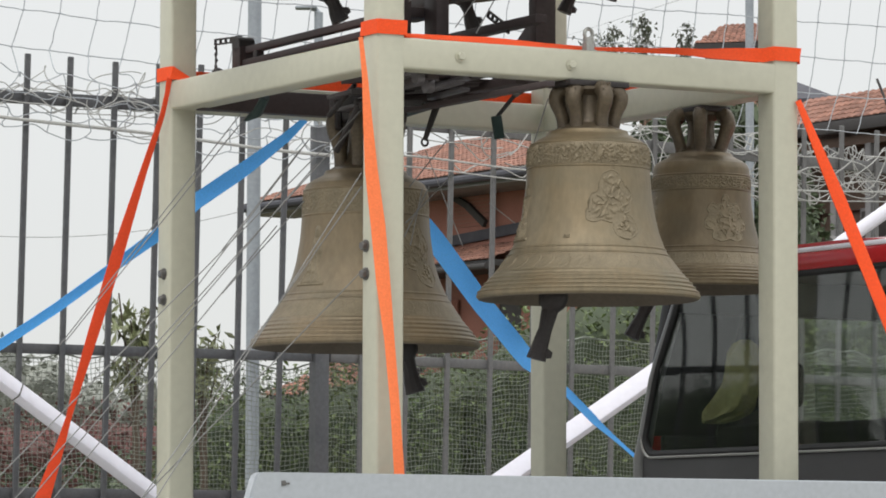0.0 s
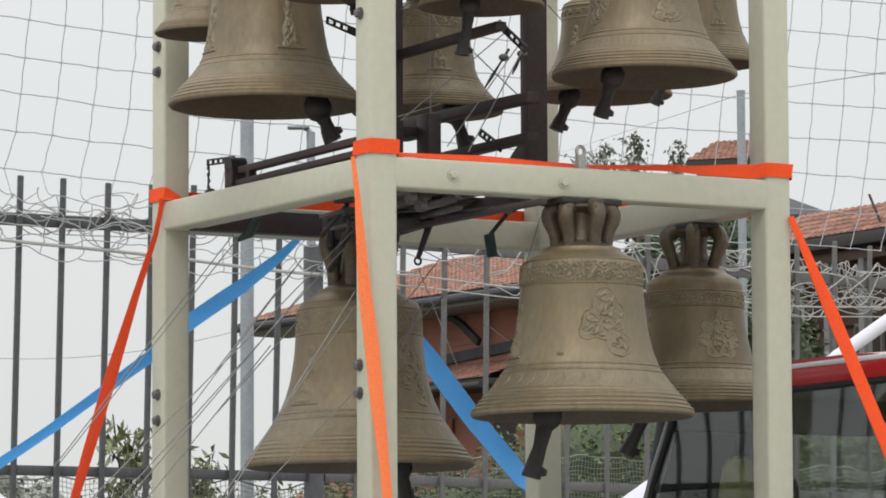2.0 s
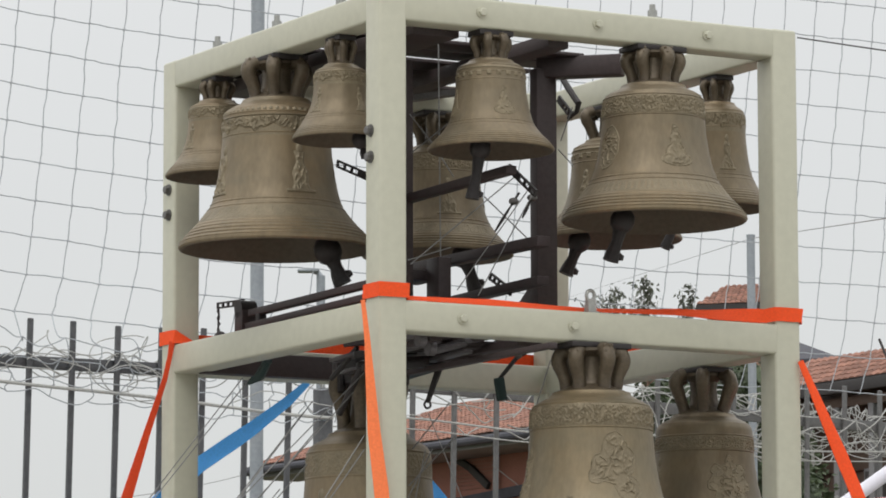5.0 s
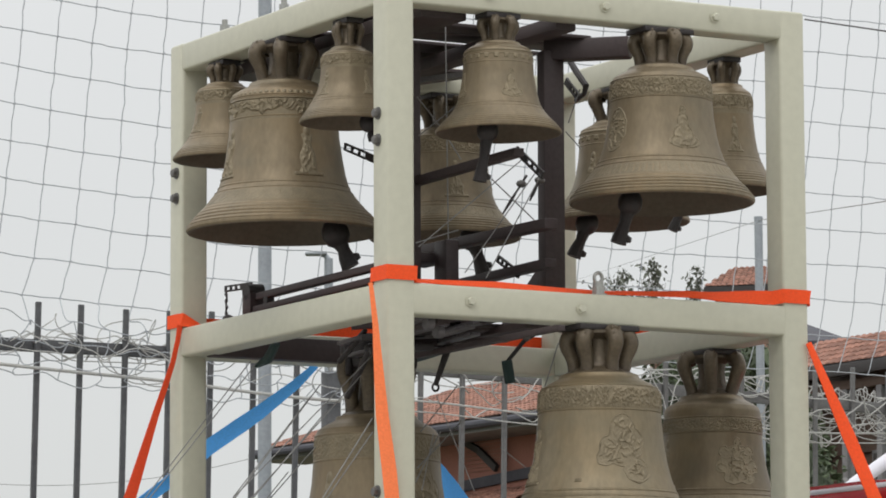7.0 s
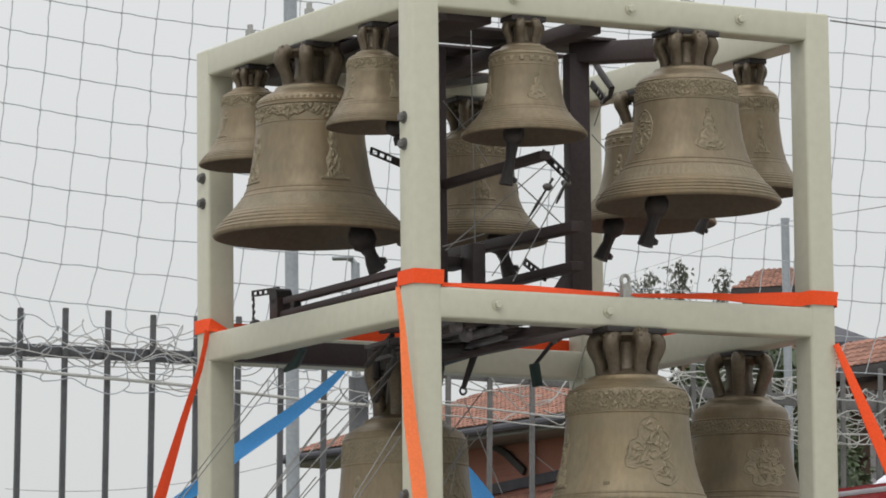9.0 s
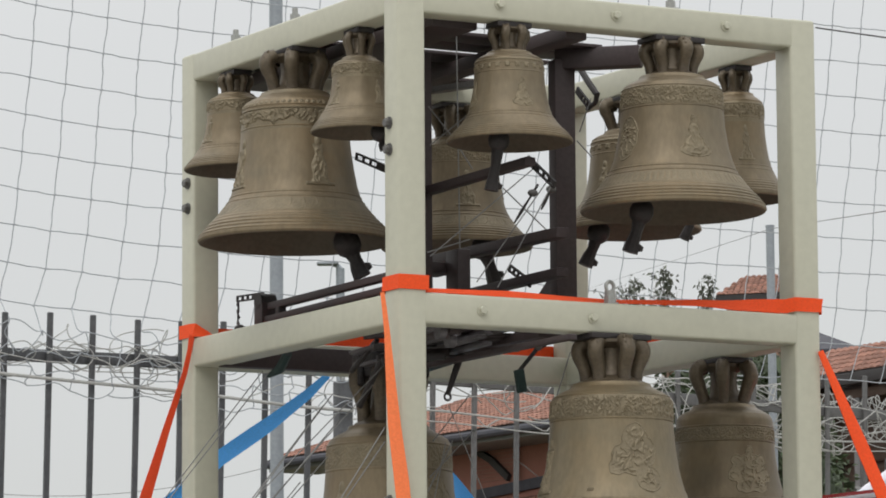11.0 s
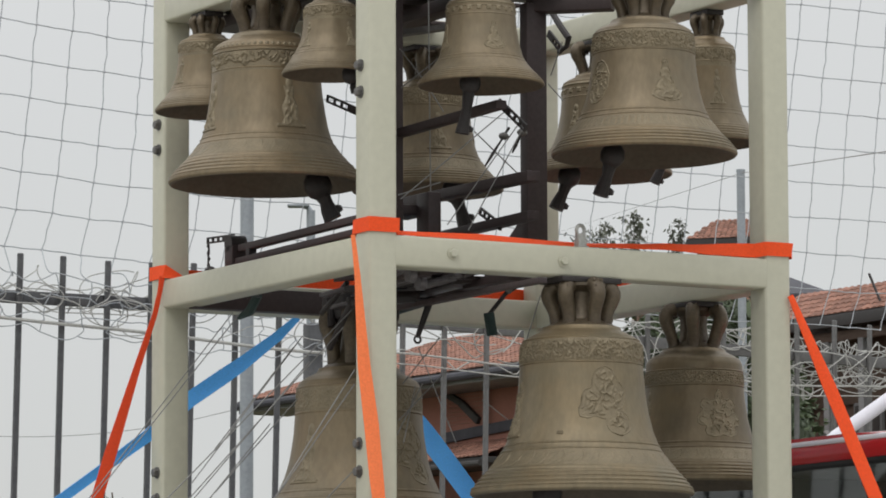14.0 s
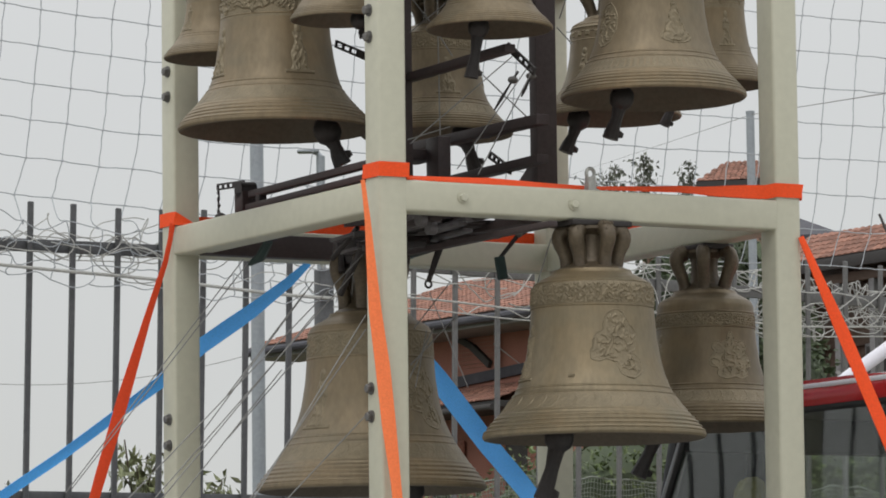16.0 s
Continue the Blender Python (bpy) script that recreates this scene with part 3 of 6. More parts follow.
    size = (0.31 * D, 0.20 * D, 0.018) if along == "u" else (0.20 * D, 0.31 * D, 0.018)
    part("hanger_plate", box(size, (0, 0, total + 0.0085), 0.003), IRON, th, "black iron hanger plate")
    if tip:
        hinge = Vector((0, 0, body * 0.80))
        right = Matrix.Rotation(radians(-YAW), 3, "Z") @ Vector((1, 0, 0))
        end = right * tip[0] + Vector((0, 0, tip[1]))
        d = end - hinge
        cl = part("clapper", clapper_mesh(d.length, ball_r * 0.62, ball_r, d.length + tip[1] * 1.08, 0.0), IRON, th, "black iron clapper")
        turn = Vector((0, 0, -1)).rotation_difference(d.normalized()).to_matrix().to_4x4()
        cl.matrix_basis = Matrix.Translation(hinge) @ turn
    return th


bell(0.45, 0.912, 1.861, 0.780, 2.690, "floral", 1, 225, "largest weathered bronze bell hanging low in the frame", (0.172, -0.150), 0.052, "v", crown=0.266, flare=0.02, band=(0.78, 0.915))
bell(0.811, 0.050, 1.992, 0.730, M0, "floral", 2, 288, "large weathered bronze bell with floral band and cartouche", (-0.170, -0.195), 0.050, crown=0.193, band=(0.813, 0.95))
bell(1.552, 0.526, 2.076, 0.611, M0, "floral", 4, 295, "medium bronze bell hanging under the rear beam", (-0.240, -0.165), 0.045, "v", crown=0.229, band=(0.757, 0.857), splay=1.24)
bell(0.050, 0.820, 3.055, 0.658, T0, "festoon", 3, 296, "large bronze bell with leafy festoon band on upper tier", (0.223, -0.115), 0.048, "v", crown=0.193, flare=-0.02, band=(0.78, 0.915), splay=1.12)
bell(0.050, 1.270, 3.360, 0.358, T0, "small", 5, 217, "small bronze bell at the end of the upper beam", None, 0.03, "v", crown=0.175, flare=0.015)
bell(0.050, 0.360, 3.363, 0.321, T0, "small", 7, 312, "smallest bronze bell beside the corner post", (0.085, -0.055), 0.03, "v", crown=0.243, flare=0.05)
bell(0.438, 0.050, 3.313, 0.413, T0, "small", 9, 290, "small flared bronze bell under the front upper beam", (-0.062, -0.155), 0.036, crown=0.19, flare=-0.01)
bell(1.060, 0.050, 3.123, 0.617, T0, "floral", 11, 291, "large bronze bell with floral band on upper tier", (-0.146, -0.130), 0.042, crown=0.18, band=(0.785, 0.925))
bell(1.552, 0.422, 3.245, 0.350, T0, "small", 13, 285, "small bronze bell under the upper side beam", (-0.186, -0.135), 0.03, "v", crown=0.217)
bell(1.552, 1.127, 3.220, 0.509, T0, "small", 15, 230, "medium bronze bell hanging at the back of upper tier", (-0.164, -0.120), 0.042, "v", crown=0.21, splay=1.3)
bell(1.077, 1.552, 3.182, 0.550, T0, "floral", 17, 284, "medium bronze bell behind the dark inner steelwork", (0.137, -0.124), 0.045, crown=0.20)

# vertical hanger bolts with their nuts on top of the beams
def hanger_bolt(u, v, z, tall=0.05, eye=False):
    th = thing("hanger_bolt", TOWER @ pose(u, v, z), "zinc plated hanger bolt with nut on top of the beam", "bolt", "hanger bolts")
    part("washer_plate", box((0.042, 0.042, 0.008), (0, 0, 0.004), 0.002), ZINC, th)
    part("nut", tube([(0, 0, 0.008), (0, 0, 0.03)], 0.021 if eye else 0.017, 6), ZINC, th)
    part("threaded_end", tube([(0, 0, 0.03), (0, 0, tall)], 0.018 if eye else 0.010, 14), ZINC, th)
    if eye:
        part("lifting_eye", tube([(0.015 * math.cos(a), 0, tall + 0.012 + 0.017 * math.sin(a)) for a in np.linspace(-0.7, math.pi + 0.7, 15)], 0.0062, 8), ZINC, th)


hanger_bolt(0.811, 0.050, M1, 0.048, True)
for hu, hv in ((0.05, 1.27), (0.05, 0.82), (0.05, 0.36), (0.438, 0.05), (1.06, 0.05), (1.552, 0.422), (1.552, 1.127), (1.077, 1.552)):
    hanger_bolt(hu, hv, T1 - 0.002)


# ---- dark inner steelwork of the ringing gear ----
def gear(name, label, category="ringing gear", group=""):
    return thing(name, TOWER, label, category, group)


inner = gear("inner_frame", "dark brown painted steel inner frame of the ringing gear", "steel frame")
for cu, cv in ((0.978, 0.63), (0.466, 0.72)):
    part("column", box((0.080, 0.05, T0 - M1 + 0.02), (cu, cv, (M1 + T0) / 2), 0.004), STEEL_BROWN, inner)
    part("base_plate", box((0.16, 0.12, 0.012), (cu, cv, M1 + 0.004), 0.002), STEEL_BROWN, inner)
gus = bmesh.new()
g0, g1, g2 = (0.97, 0.65, M1), (0.97, 0.96, M1), (0.97, 0.65, M1 + 0.21)
va = [gus.verts.new(Vector(q) + Vector((o, 0, 0))) for o in (-0.006, 0.006) for q in (g0, g1, g2)]
for f_ in ((0, 1, 2), (5, 4, 3), (0, 3, 4, 1), (1, 4, 5, 2), (2, 5, 3, 0)):
    gus.faces.new([va[i] for i in f_])
part("gusset", gus, STEEL_BROWN, inner)
# channels across the top tier
for cv, w in ((0.592, 0.135), (0.738, 0.135), (0.952, 0.155), (1.112, 0.150), (1.412, 0.170)):
    part("cross_channel", box((0.98, w, 0.012), (0.59, cv, T0 + 0.052), 0.003), STEEL_BROWN, inner)
for cu, w in ((0.265, 0.17), (0.725, 0.08)):
    part("long_channel", box((w, 1.40, 0.045), (cu, SIDE / 2, T0 + 0.002), 0.004), STEEL_BROWN, inner)
part("angle_bar", span((0.45, 0.95, 3.60), (0.75, 0.60, 3.63), 0.04, 0.02), ZINC_DULL, inner)
part("strut", span((0.97, 0.65, 3.722), (1.19, 0.45, 3.722), 0.07, 0.072, 0.006), STEEL_BROWN, inner)
# bars in the middle of the upper tier
part("rail", span((0.50, 0.95, 3.245), (0.50, -0.005 + 0.03, 3.255), 0.04, 0.028, 0.003), STEEL_BROWN, inner)
part("rail", span((0.70, 1.12, 3.060), (0.70, 0.16, 3.050), 0.05, 0.034, 0.003), STEEL_BROWN, inner)
part("rail", span((0.75, 1.2, 2.925), (0.75, 0.25, 2.932), 0.045, 0.03, 0.003), STEEL_BROWN, inner)
part("bearing_post", box((0.05, 0.085, 0.245), (0.60, 0.69, M1 + 0.122), 0.004), STEEL_BROWN, inner)
part("bearing_plate", box((0.14, 0.14, 0.035), (0.55, 0.80, M1 + 0.19), 0.004), STEEL_BROWN, inner)
part("rail", span((0.52, 0.85, 2.872), (0.75, 0.85, 2.872), 0.04, 0.03, 0.003), STEEL_BROWN, inner)
# runners under the floor of the upper tier
for cu, v1 in ((0.27, 0.55), (0.37, 0.70), (0.47, 0.85), (0.60, 0.9)):
    part("floor_runner", box((0.045, v1 - 0.12, 0.026), (cu, (v1 + 0.12) / 2, M0 + 0.022 + 0.02 * math.sin(cu * 40)), 0.003), STEEL_BROWN, inner)
part("floor_channel", box((0.56, 0.06, 0.078), (0.35, 1.42, M0 + 0.034), 0.004), STEEL_BROWN, inner)
part("floor_plate", box((0.24, 0.50, 0.012), (0.56, 0.55, M0 + 0.075), 0.003), STEEL_BROWN, inner)

turn_f = pose(0, 0, 0, 0, 0, -10.3)
part("floor_plate", box((0.26, 0.92, 0.012), (0.575, 0.80, M0 + 0.020), 0.003, 2, turn_f), STEEL_BROWN, inner)
part("edge_angle", span((0.790, 1.26, M0 + 0.004), (0.612, 0.28, M0 + 0.004), 0.018, 0.022, 0.003), GREEN_RUBBER, inner, "dark green edge angle")

shaft = gear("striker_shaft", "dark steel striker shaft on bearings along the beam")
part("rail", span((0.12, 1.14, 2.880), (0.12, 0.12, 2.889), 0.032, 0.024, 0.003), STEEL_BROWN, shaft)
part("rail", span((0.12, 1.16, 2.836), (0.12, 0.12, 2.846), 0.040, 0.022, 0.003), STEEL_BROWN, shaft)
part("bearing_block", box((0.06, 0.062, 0.085), (0.12, 1.185, M1 + 0.05), 0.006), STEEL_BROWN, shaft)
bb = tube([(0.090, 1.185, M1 + 0.097), (0.150, 1.185, M1 + 0.097)], 0.029, 20)
part("bearing_cap", bb, IRON, shaft)
part("bracket", box((0.03, 0.03, 0.035), (0.12, 1.07, 2.862), 0.004), IRON, shaft)
part("small_nut", ball(0.022, (0.10, 1.34, M1 + 0.016), None, 2, (1, 1, 0.9)), IRON, shaft)
part("flat_bar", box((0.04, 0.20, 0.010), (0.12, 1.34, M1 + 0.006), 0.002), IRON, shaft)


def lever(a, b, width=0.024, holes=3, side=(1, 0, 0), name="lever", mat=None):
    """A flat lever with holes through it from a to b."""
    a, b = Vector(a), Vector(b)
    d = (b - a).normalized()
    s = Vector(side)
    w = d.cross(s).normalized() * width / 2
    L = (b - a).length
    bm = bmesh.new()
    up = w.normalized()
    end = a + d * (L * holes * 0.2)
    for sgn in (-1, 1):     # the two edges beside the holes
        span(a + up * sgn * width * 0.38, end + up * sgn * width * 0.38, 0.008, width * 0.24, 0.0, bm, up=tuple(up))
    for k in range(holes + 1):
        c = a + d * (L * 0.2 * k)
        span(c - d * width * 0.14, c + d * width * 0.14, 0.008, width, 0.0, bm, up=tuple(up))
    span(end, b, 0.008, width, 0.0, bm, up=tuple(up))
    return bm


lv = gear("striker_lever", "black perforated lever with chain at the shaft end", group="striker levers")
part("lever_bar", lever((0.12, 1.40, 2.934), (0.12, 1.20, 2.925), 0.022), IRON, lv)
part("chain", tube([(0.12, 1.395 + 0.004 * math.sin(k * 2.2), 2.925 - 0.011 * k) for k in range(9)], [0.003 + 0.003 * (k % 2) for k in range(9)], 6), IRON, lv)
for a, b, lab in (((0.30, 0.853, 3.371), (0.30, 0.60, 3.285), "black perforated lever between two bells"),
                  ((0.60, 0.043, 3.187), (0.60, 0.215, 3.295), "black perforated lever on the inner rail"),
                  ((1.2, 0.812, 3.602), (1.2, 0.90, 3.675), "black perforated lever near the rear beam"),
                  ((0.75, 0.60, 2.985), (0.75, 0.46, 2.915), "short perforated lever on the lower rail")):
    q = gear("striker_lever", lab, group="striker levers")
    part("lever_bar", lever(a, b, 0.026), IRON, q)
q = gear("bell_hammer", "black bent hammer arm under the rear beam", group="bell hammers")
part("arm", tube([(1.200, 0.898, 3.770), (1.200, 0.830, 3.699), (1.200, 0.763, 3.637), (1.200, 0.775, 3.611), (1.200, 0.833, 3.595)], [0.010, 0.012, 0.012, 0.009, 0.007], 8), IRON, q)
# turnbuckles of the ringing wires
for a, b, r, lab in (((0.740, 0.550, 3.132), (0.834, 0.550, 3.269), 0.006, "dark turnbuckle with a grey knob on a ringing wire"),
                     ((0.817, 0.500, 3.176), (0.867, 0.500, 3.268), 0.006, "short dark turnbuckle on a ringing wire")):
    q = gear("turnbuckle", lab, "turnbuckle", "turnbuckles")
    part("rod", tube([a, Vector(a).lerp(Vector(b), 0.3), Vector(a).lerp(Vector(b), 0.6), b], [r * 0.5, r, r * 0.6, r * 0.8], 8), IRON, q)
    part("knob", ball(0.015, Vector(a).lerp(Vector(b), 0.78), None, 2, (1.3, 0.9, 0.9)), ZINC_DULL, q, "grey knob")
# strikers under the floor of the upper tier
for pts, lab in (((( 0.531, 0.500, 2.743), (0.493, 0.500, 2.646), (0.450, 0.500, 2.535)), "black hammer arm hanging below the tier floor"),):
    q = gear("bell_hammer", lab, group="bell hammers")
    part("arm", tube(pts, [0.012, 0.013, 0.009], 8), IRON, q)
    part("ring", tube([Vector(pts[2]) + Vector((0.012 * math.cos(a), 0, -0.008 + 0.012 * math.sin(a))) for a in np.linspace(0, 6.28, 13)], 0.004, 6), IRON, q)
q = gear("bell_hammer", "jointed black hammer arm with dark green rubber tip", group="bell hammers")
part("arm", tube([(0.796, 0.450, 2.715), (0.763, 0.450, 2.694), (0.689, 0.450, 2.611)], [0.010, 0.008, 0.007], 8), IRON, q)
part("rubber_tip", span((0.694, 0.450, 2.624), (0.707, 0.450, 2.547), 0.02, 0.034, 0.004, up=(1, 0, 0)), GREEN_RUBBER, q, "dark green rubber tip")
part("pivot", ball(0.012, (0.766, 0.440, 2.701), None, 2), ZINC_DULL, q)
q = gear("bell_hammer", "dark green hammer arm below the tier edge", group="bell hammers")
part("arm", tube([(0.200, 1.173, 2.727), (0.200, 1.236, 2.678), (0.200, 1.318, 2.662)], [0.016, 0.018, 0.008], 8), GREEN_RUBBER, q)
# slanting strut from the near corner down over the tier floor
q = gear("slanting_bar", "dark slanting steel bar below the tier floor")
part("bar", span((0.450, 0.624, 2.644), (0.450, -0.318, 2.645), 0.03, 0.018, 0.002), STEEL_BROWN, q)
# headstock of the largest bell
hs = gear("headstock", "heavy black iron headstock clamping the largest bell", "headstock")
part("yoke", box((0.22, 0.17, 0.10), (0.46, 0.915, 2.672), 0.016, 3), IRON, hs)
for sgn in (-1, 1):
    part("clamp_bolt", tube([(0.45 + 0.10 * sgn, 0.93, 2.70), (0.45 + 0.11 * sgn, 0.90, 2.60)], 0.014, 8), IRON, hs)
part("striker_rod", tube([(0.300, 0.664, 2.679), (0.300, 0.840, 2.518)], 0.011, 8), IRON, hs)
part("striker_rod", tube([(0.250, 0.619, 2.719), (0.250, 0.803, 2.632)], 0.009, 8), IRON, hs)
for k, (bx, bz) in enumerate(((0.20, 2.73), (0.22, 2.69), (0.25, 2.655), (0.22, 2.64))):
    part("lever_plate", span((bx, 0.62 - 0.03 * k, bz), (bx + 0.20, 0.55 - 0.03 * k, bz + 0.016), 0.03, 0.022, 0.003), IRON if k % 2 else STEEL_BROWN, hs)
for k, (bu, bv, bz) in enumerate(((0.30, 0.40, 2.725), (0.36, 0.48, 2.70), (0.42, 0.55, 2.675), (0.30, 0.62, 2.66), (0.50, 0.42, 2.71))):
    part("lever_plate", span((bu - 0.05, bv, bz), (bu + 0.28, bv - 0.10, bz + 0.02), 0.04, 0.02, 0.003), IRON if k % 2 else STEEL_BROWN, hs)

for bu, v0, v1, bz, w in ((0.24, 0.16, 0.30, 2.718, 0.050), (0.31, 0.22, 0.42, 2.704, 0.038), (0.36, 0.14, 0.30, 2.690, 0.040), (0.42, 0.20, 0.46, 2.712, 0.036), (0.47, 0.30, 0.52, 2.688, 0.042), (0.30, 0.46, 0.66, 2.684, 0.044), (0.24, 0.58, 0.76, 2.700, 0.050), (0.33, 0.70, 0.86, 2.672, 0.044)):
    part("lever_plate", span((bu, v1, bz - 0.012), (bu + 0.02, v0, bz), w, 0.012, 0.003), LEVER_GREY, hs, "dull grey lever plate")
for bu, bv, bz in ((0.22, 0.13, 2.694), (0.29, 0.19, 2.676)):
    part("pulley", tube([(bu - 0.012, bv, bz), (bu + 0.012, bv, bz)], 0.024, 18), LEVER_GREY, hs, "small grey pulley")


# ---- ringing wires ----
def wire(pts, r=0.0022, mat=None, sag=0.0, label="thin grey steel ringing wire running down from the bells"):
    a, b = Vector(pts[0]), Vector(pts[-1])
    n = 10
    line = [a.lerp(b, k / n) + Vector((0, 0, -sag * 4 * (k / n) * (1 - k / n))) for k in range(n + 1)]
    return solid("ringing_wire", tube(line, r, 6), mat or WIRE, pose(0, 0, 0), label, "wire", "ringing wires")


wire(((-0.268, 14.300, 2.403), (-0.915, 13.700, 1.292)))
wire(((-0.268, 14.300, 2.357), (-0.962, 13.700, 1.292)))
wire(((-0.267, 14.300, 2.081), (-0.971, 13.700, 1.292)))
wire(((-0.273, 14.500, 2.628), (-1.385, 13.800, 1.403)))
wire(((-0.310, 14.500, 2.562), (-1.348, 13.800, 1.318)))
wire(((-0.450, 14.700, 2.553), (-0.810, 14.500, 2.046)))
wire(((-0.424, 14.600, 2.458), (-1.296, 13.900, 1.334)))
wire(((-0.551, 14.500, 2.243), (-1.243, 13.900, 1.312)))
wire(((-0.693, 14.900, 2.653), (-1.255, 14.400, 1.841)))
wire(((-0.670, 14.900, 2.649), (-1.237, 14.400, 1.852)))
wire(((-0.700, 13.900, 2.119), (-0.474, 14.500, 2.496)))
wire(((-0.700, 13.900, 1.981), (-0.459, 14.400, 2.316)))
wire(((-0.062, 14.600, 2.504), (0.062, 14.500, 2.178)), 0.0016, label="thin grey steel ringing wire between the levers")
wire(((-0.111, 14.500, 2.179), (-0.072, 14.600, 2.378)), 0.0016, label="thin grey steel ringing wire between the levers")
wire(((0.149, 14.550, 2.326), (0.233, 14.500, 2.254)), 0.0016, label="thin grey steel ringing wire between the levers")
wire(((-0.120, 14.400, 3.475), (-0.047, 14.500, 3.395)), label="thin grey steel ringing wire between the levers")
wire(((0.044, 14.300, 3.457), (-0.116, 14.500, 3.362)), label="thin grey steel ringing wire between the levers")
wire(((0.230, 14.500, 3.283), (-0.117, 14.300, 2.963)), label="thin grey steel ringing wire between the levers")
wire(((0.277, 14.500, 3.245), (0.035, 14.300, 2.878)), label="thin grey steel ringing wire between the levers")
wire(((0.286, 14.500, 3.222), (0.103, 14.300, 2.859)), label="thin grey steel ringing wire between the levers")
wire(((0.130, 14.900, 3.272), (0.288, 15.200, 3.162)), label="thin grey steel ringing wire between the levers")
wire(((0.385, 15.000, 3.451), (0.437, 15.000, 3.392)), label="thin grey steel ringing wire between the levers")
wire(((-0.026, 14.600, 3.757), (-0.020, 14.600, 3.029)), label="thin grey steel ringing wire between the levers")
wire(((-0.017, 14.500, 3.348), (0.024, 14.500, 3.281)), label="thin grey steel ringing wire between the levers")
wire(((-0.127, 14.400, 2.989), (0.013, 14.500, 3.044)), label="thin grey steel ringing wire between the levers")
wire(((0.397, 15.100, 3.497), (0.438, 15.100, 3.615)), label="thin grey steel ringing wire between the levers")
wire(((-0.049, 14.600, 2.384), (-0.132, 14.500, 2.207)), label="thin grey steel ringing wire between the levers")
wire(((0.026, 14.600, 2.422), (-0.126, 14.500, 2.254)), label="thin grey steel ringing wire between the levers")
wire(((0.007, 14.700, 2.545), (-0.114, 14.600, 2.384)), label="thin grey steel ringing wire between the levers")
wire(((0.279, 14.600, 2.470), (0.345, 14.600, 2.678)), label="thin grey steel ringing wire between the levers")


# ---- lashing straps ----
def ribbon(pts, widths, thick=0.003, axis=None, crease=0.0):
    """A flat strap along pts; axis: the way its width lies at each point."""
    bm = bmesh.new()
    P = [Vector(p_) for p_ in pts]
    rows = []
    for i, p_ in enumerate(P):
        d = (P[min(i + 1, len(P) - 1)] - P[max(i - 1, 0)]).normalized()
        ax = Vector(axis[i] if isinstance(axis, list) else axis)
        ax = (ax - d * ax.dot(d)).normalized()
        nr = d.cross(ax)
        w = widths[i] if isinstance(widths, (list, tuple)) else widths
        mid_ = crease * w * (0.6 + 0.4 * math.sin(i * 1.3))
        rows.append([bm.verts.new(p_ + ax * sx * w / 2 + nr * (sn * thick / 2 + up_ * mid_)) for sx, sn, up_ in ((-1, -1, 0), (-0.2, -1, 1), (1, -1, 0), (1, 1, 0), (-0.2, 1, 1), (-1, 1, 0))])
    for a, b in zip(rows, rows[1:]):
        for k in range(6):
            bm.faces.new((a[k], a[(k + 1) % 6], b[(k + 1) % 6], b[k]))
    bm.faces.new(rows[0][::-1])
    bm.faces.new(rows[-1])
    return bm


def blend(pts, n=8):
    out = []
    for a, b in zip(pts, pts[1:]):
        out += [Vector(a).lerp(Vector(b), k / n) for k in range(n)]
    return out + [Vector(pts[-1])]


# the loop round the four posts; between them it lies partly flat on top of the beams
def strap_loop():
    pts, axes = [], []

    def put(u, v, z, tilt, out):
        """tilt: 0 flat on the beam, 1 upright; out: the way that points out of the face"""
        ang = tilt * math.pi / 2
        pts.append(Vector((u, v, z)))
        axes.append(Vector((-out[0] * math.cos(ang), -out[1] * math.cos(ang), math.sin(ang))))

    e, up, w = 0.004, 2.830, 0.047
    for v in np.linspace(SIDE + e, SIDE - TUBE - 0.01, 5):
        put(-e, v, up, 1, (-1, 0))
    for k, v in enumerate(np.linspace(SIDE - TUBE - 0.03, TUBE + 0.05, 24)):
        put(0.055, v, M1 + 0.004, 0.0, (-1, 0))
    for v in np.linspace(TUBE + 0.005, -e, 5):
        put(-e, v, up + 0.003, 1, (-1, 0))
    for u in np.linspace(0.0, TUBE + 0.004, 5):
        put(u, -e, up + 0.003, 1, (0, -1))
    put(TUBE + e, 0.012, up + 0.001, 1, (1, 0))
    put(TUBE + e, 0.030, up - 0.006, 0.8, (1, 0))
    for k, u in enumerate(np.linspace(TUBE + 0.02, SIDE - TUBE - 0.03, 30)):
        t = float(np.interp(u, (0.12, 0.45, 0.75, 0.87, 1.07, 1.22, 1.38, 1.48), (0.22, 0.36, 0.27, 0.20, 0.28, 0.42, 0.75, 1.0)))
        back_ = float(np.interp(u, (0.12, 0.50, 0.72, 0.95, 1.2), (0.012, 0.045, 0.070, 0.066, 0.016)))     # it runs behind the lifting eye
        lift = float(np.interp(u, (0.3, 0.72, 0.95, 1.15, 1.27), (0.0, 0.004, 0.010, 0.009, 0.0)))
        ang = t * math.pi / 2
        put(u, back_ + 0.5 * w * math.cos(ang), M1 + 0.003 + lift + 0.5 * w * math.sin(ang), t, (0, -1))
    for u in np.linspace(SIDE - TUBE, SIDE + e, 5):
        put(u, -e, up + 0.006, 1, (0, -1))
    for v in np.linspace(0.0, SIDE, 24):
        put(SIDE + e, v, up, 1, (1, 0))
    for u in np.linspace(SIDE, -e, 24):
        put(u, SIDE + e, up, 1, (0, 1))
    return ribbon(pts, w, 0.003, axes)


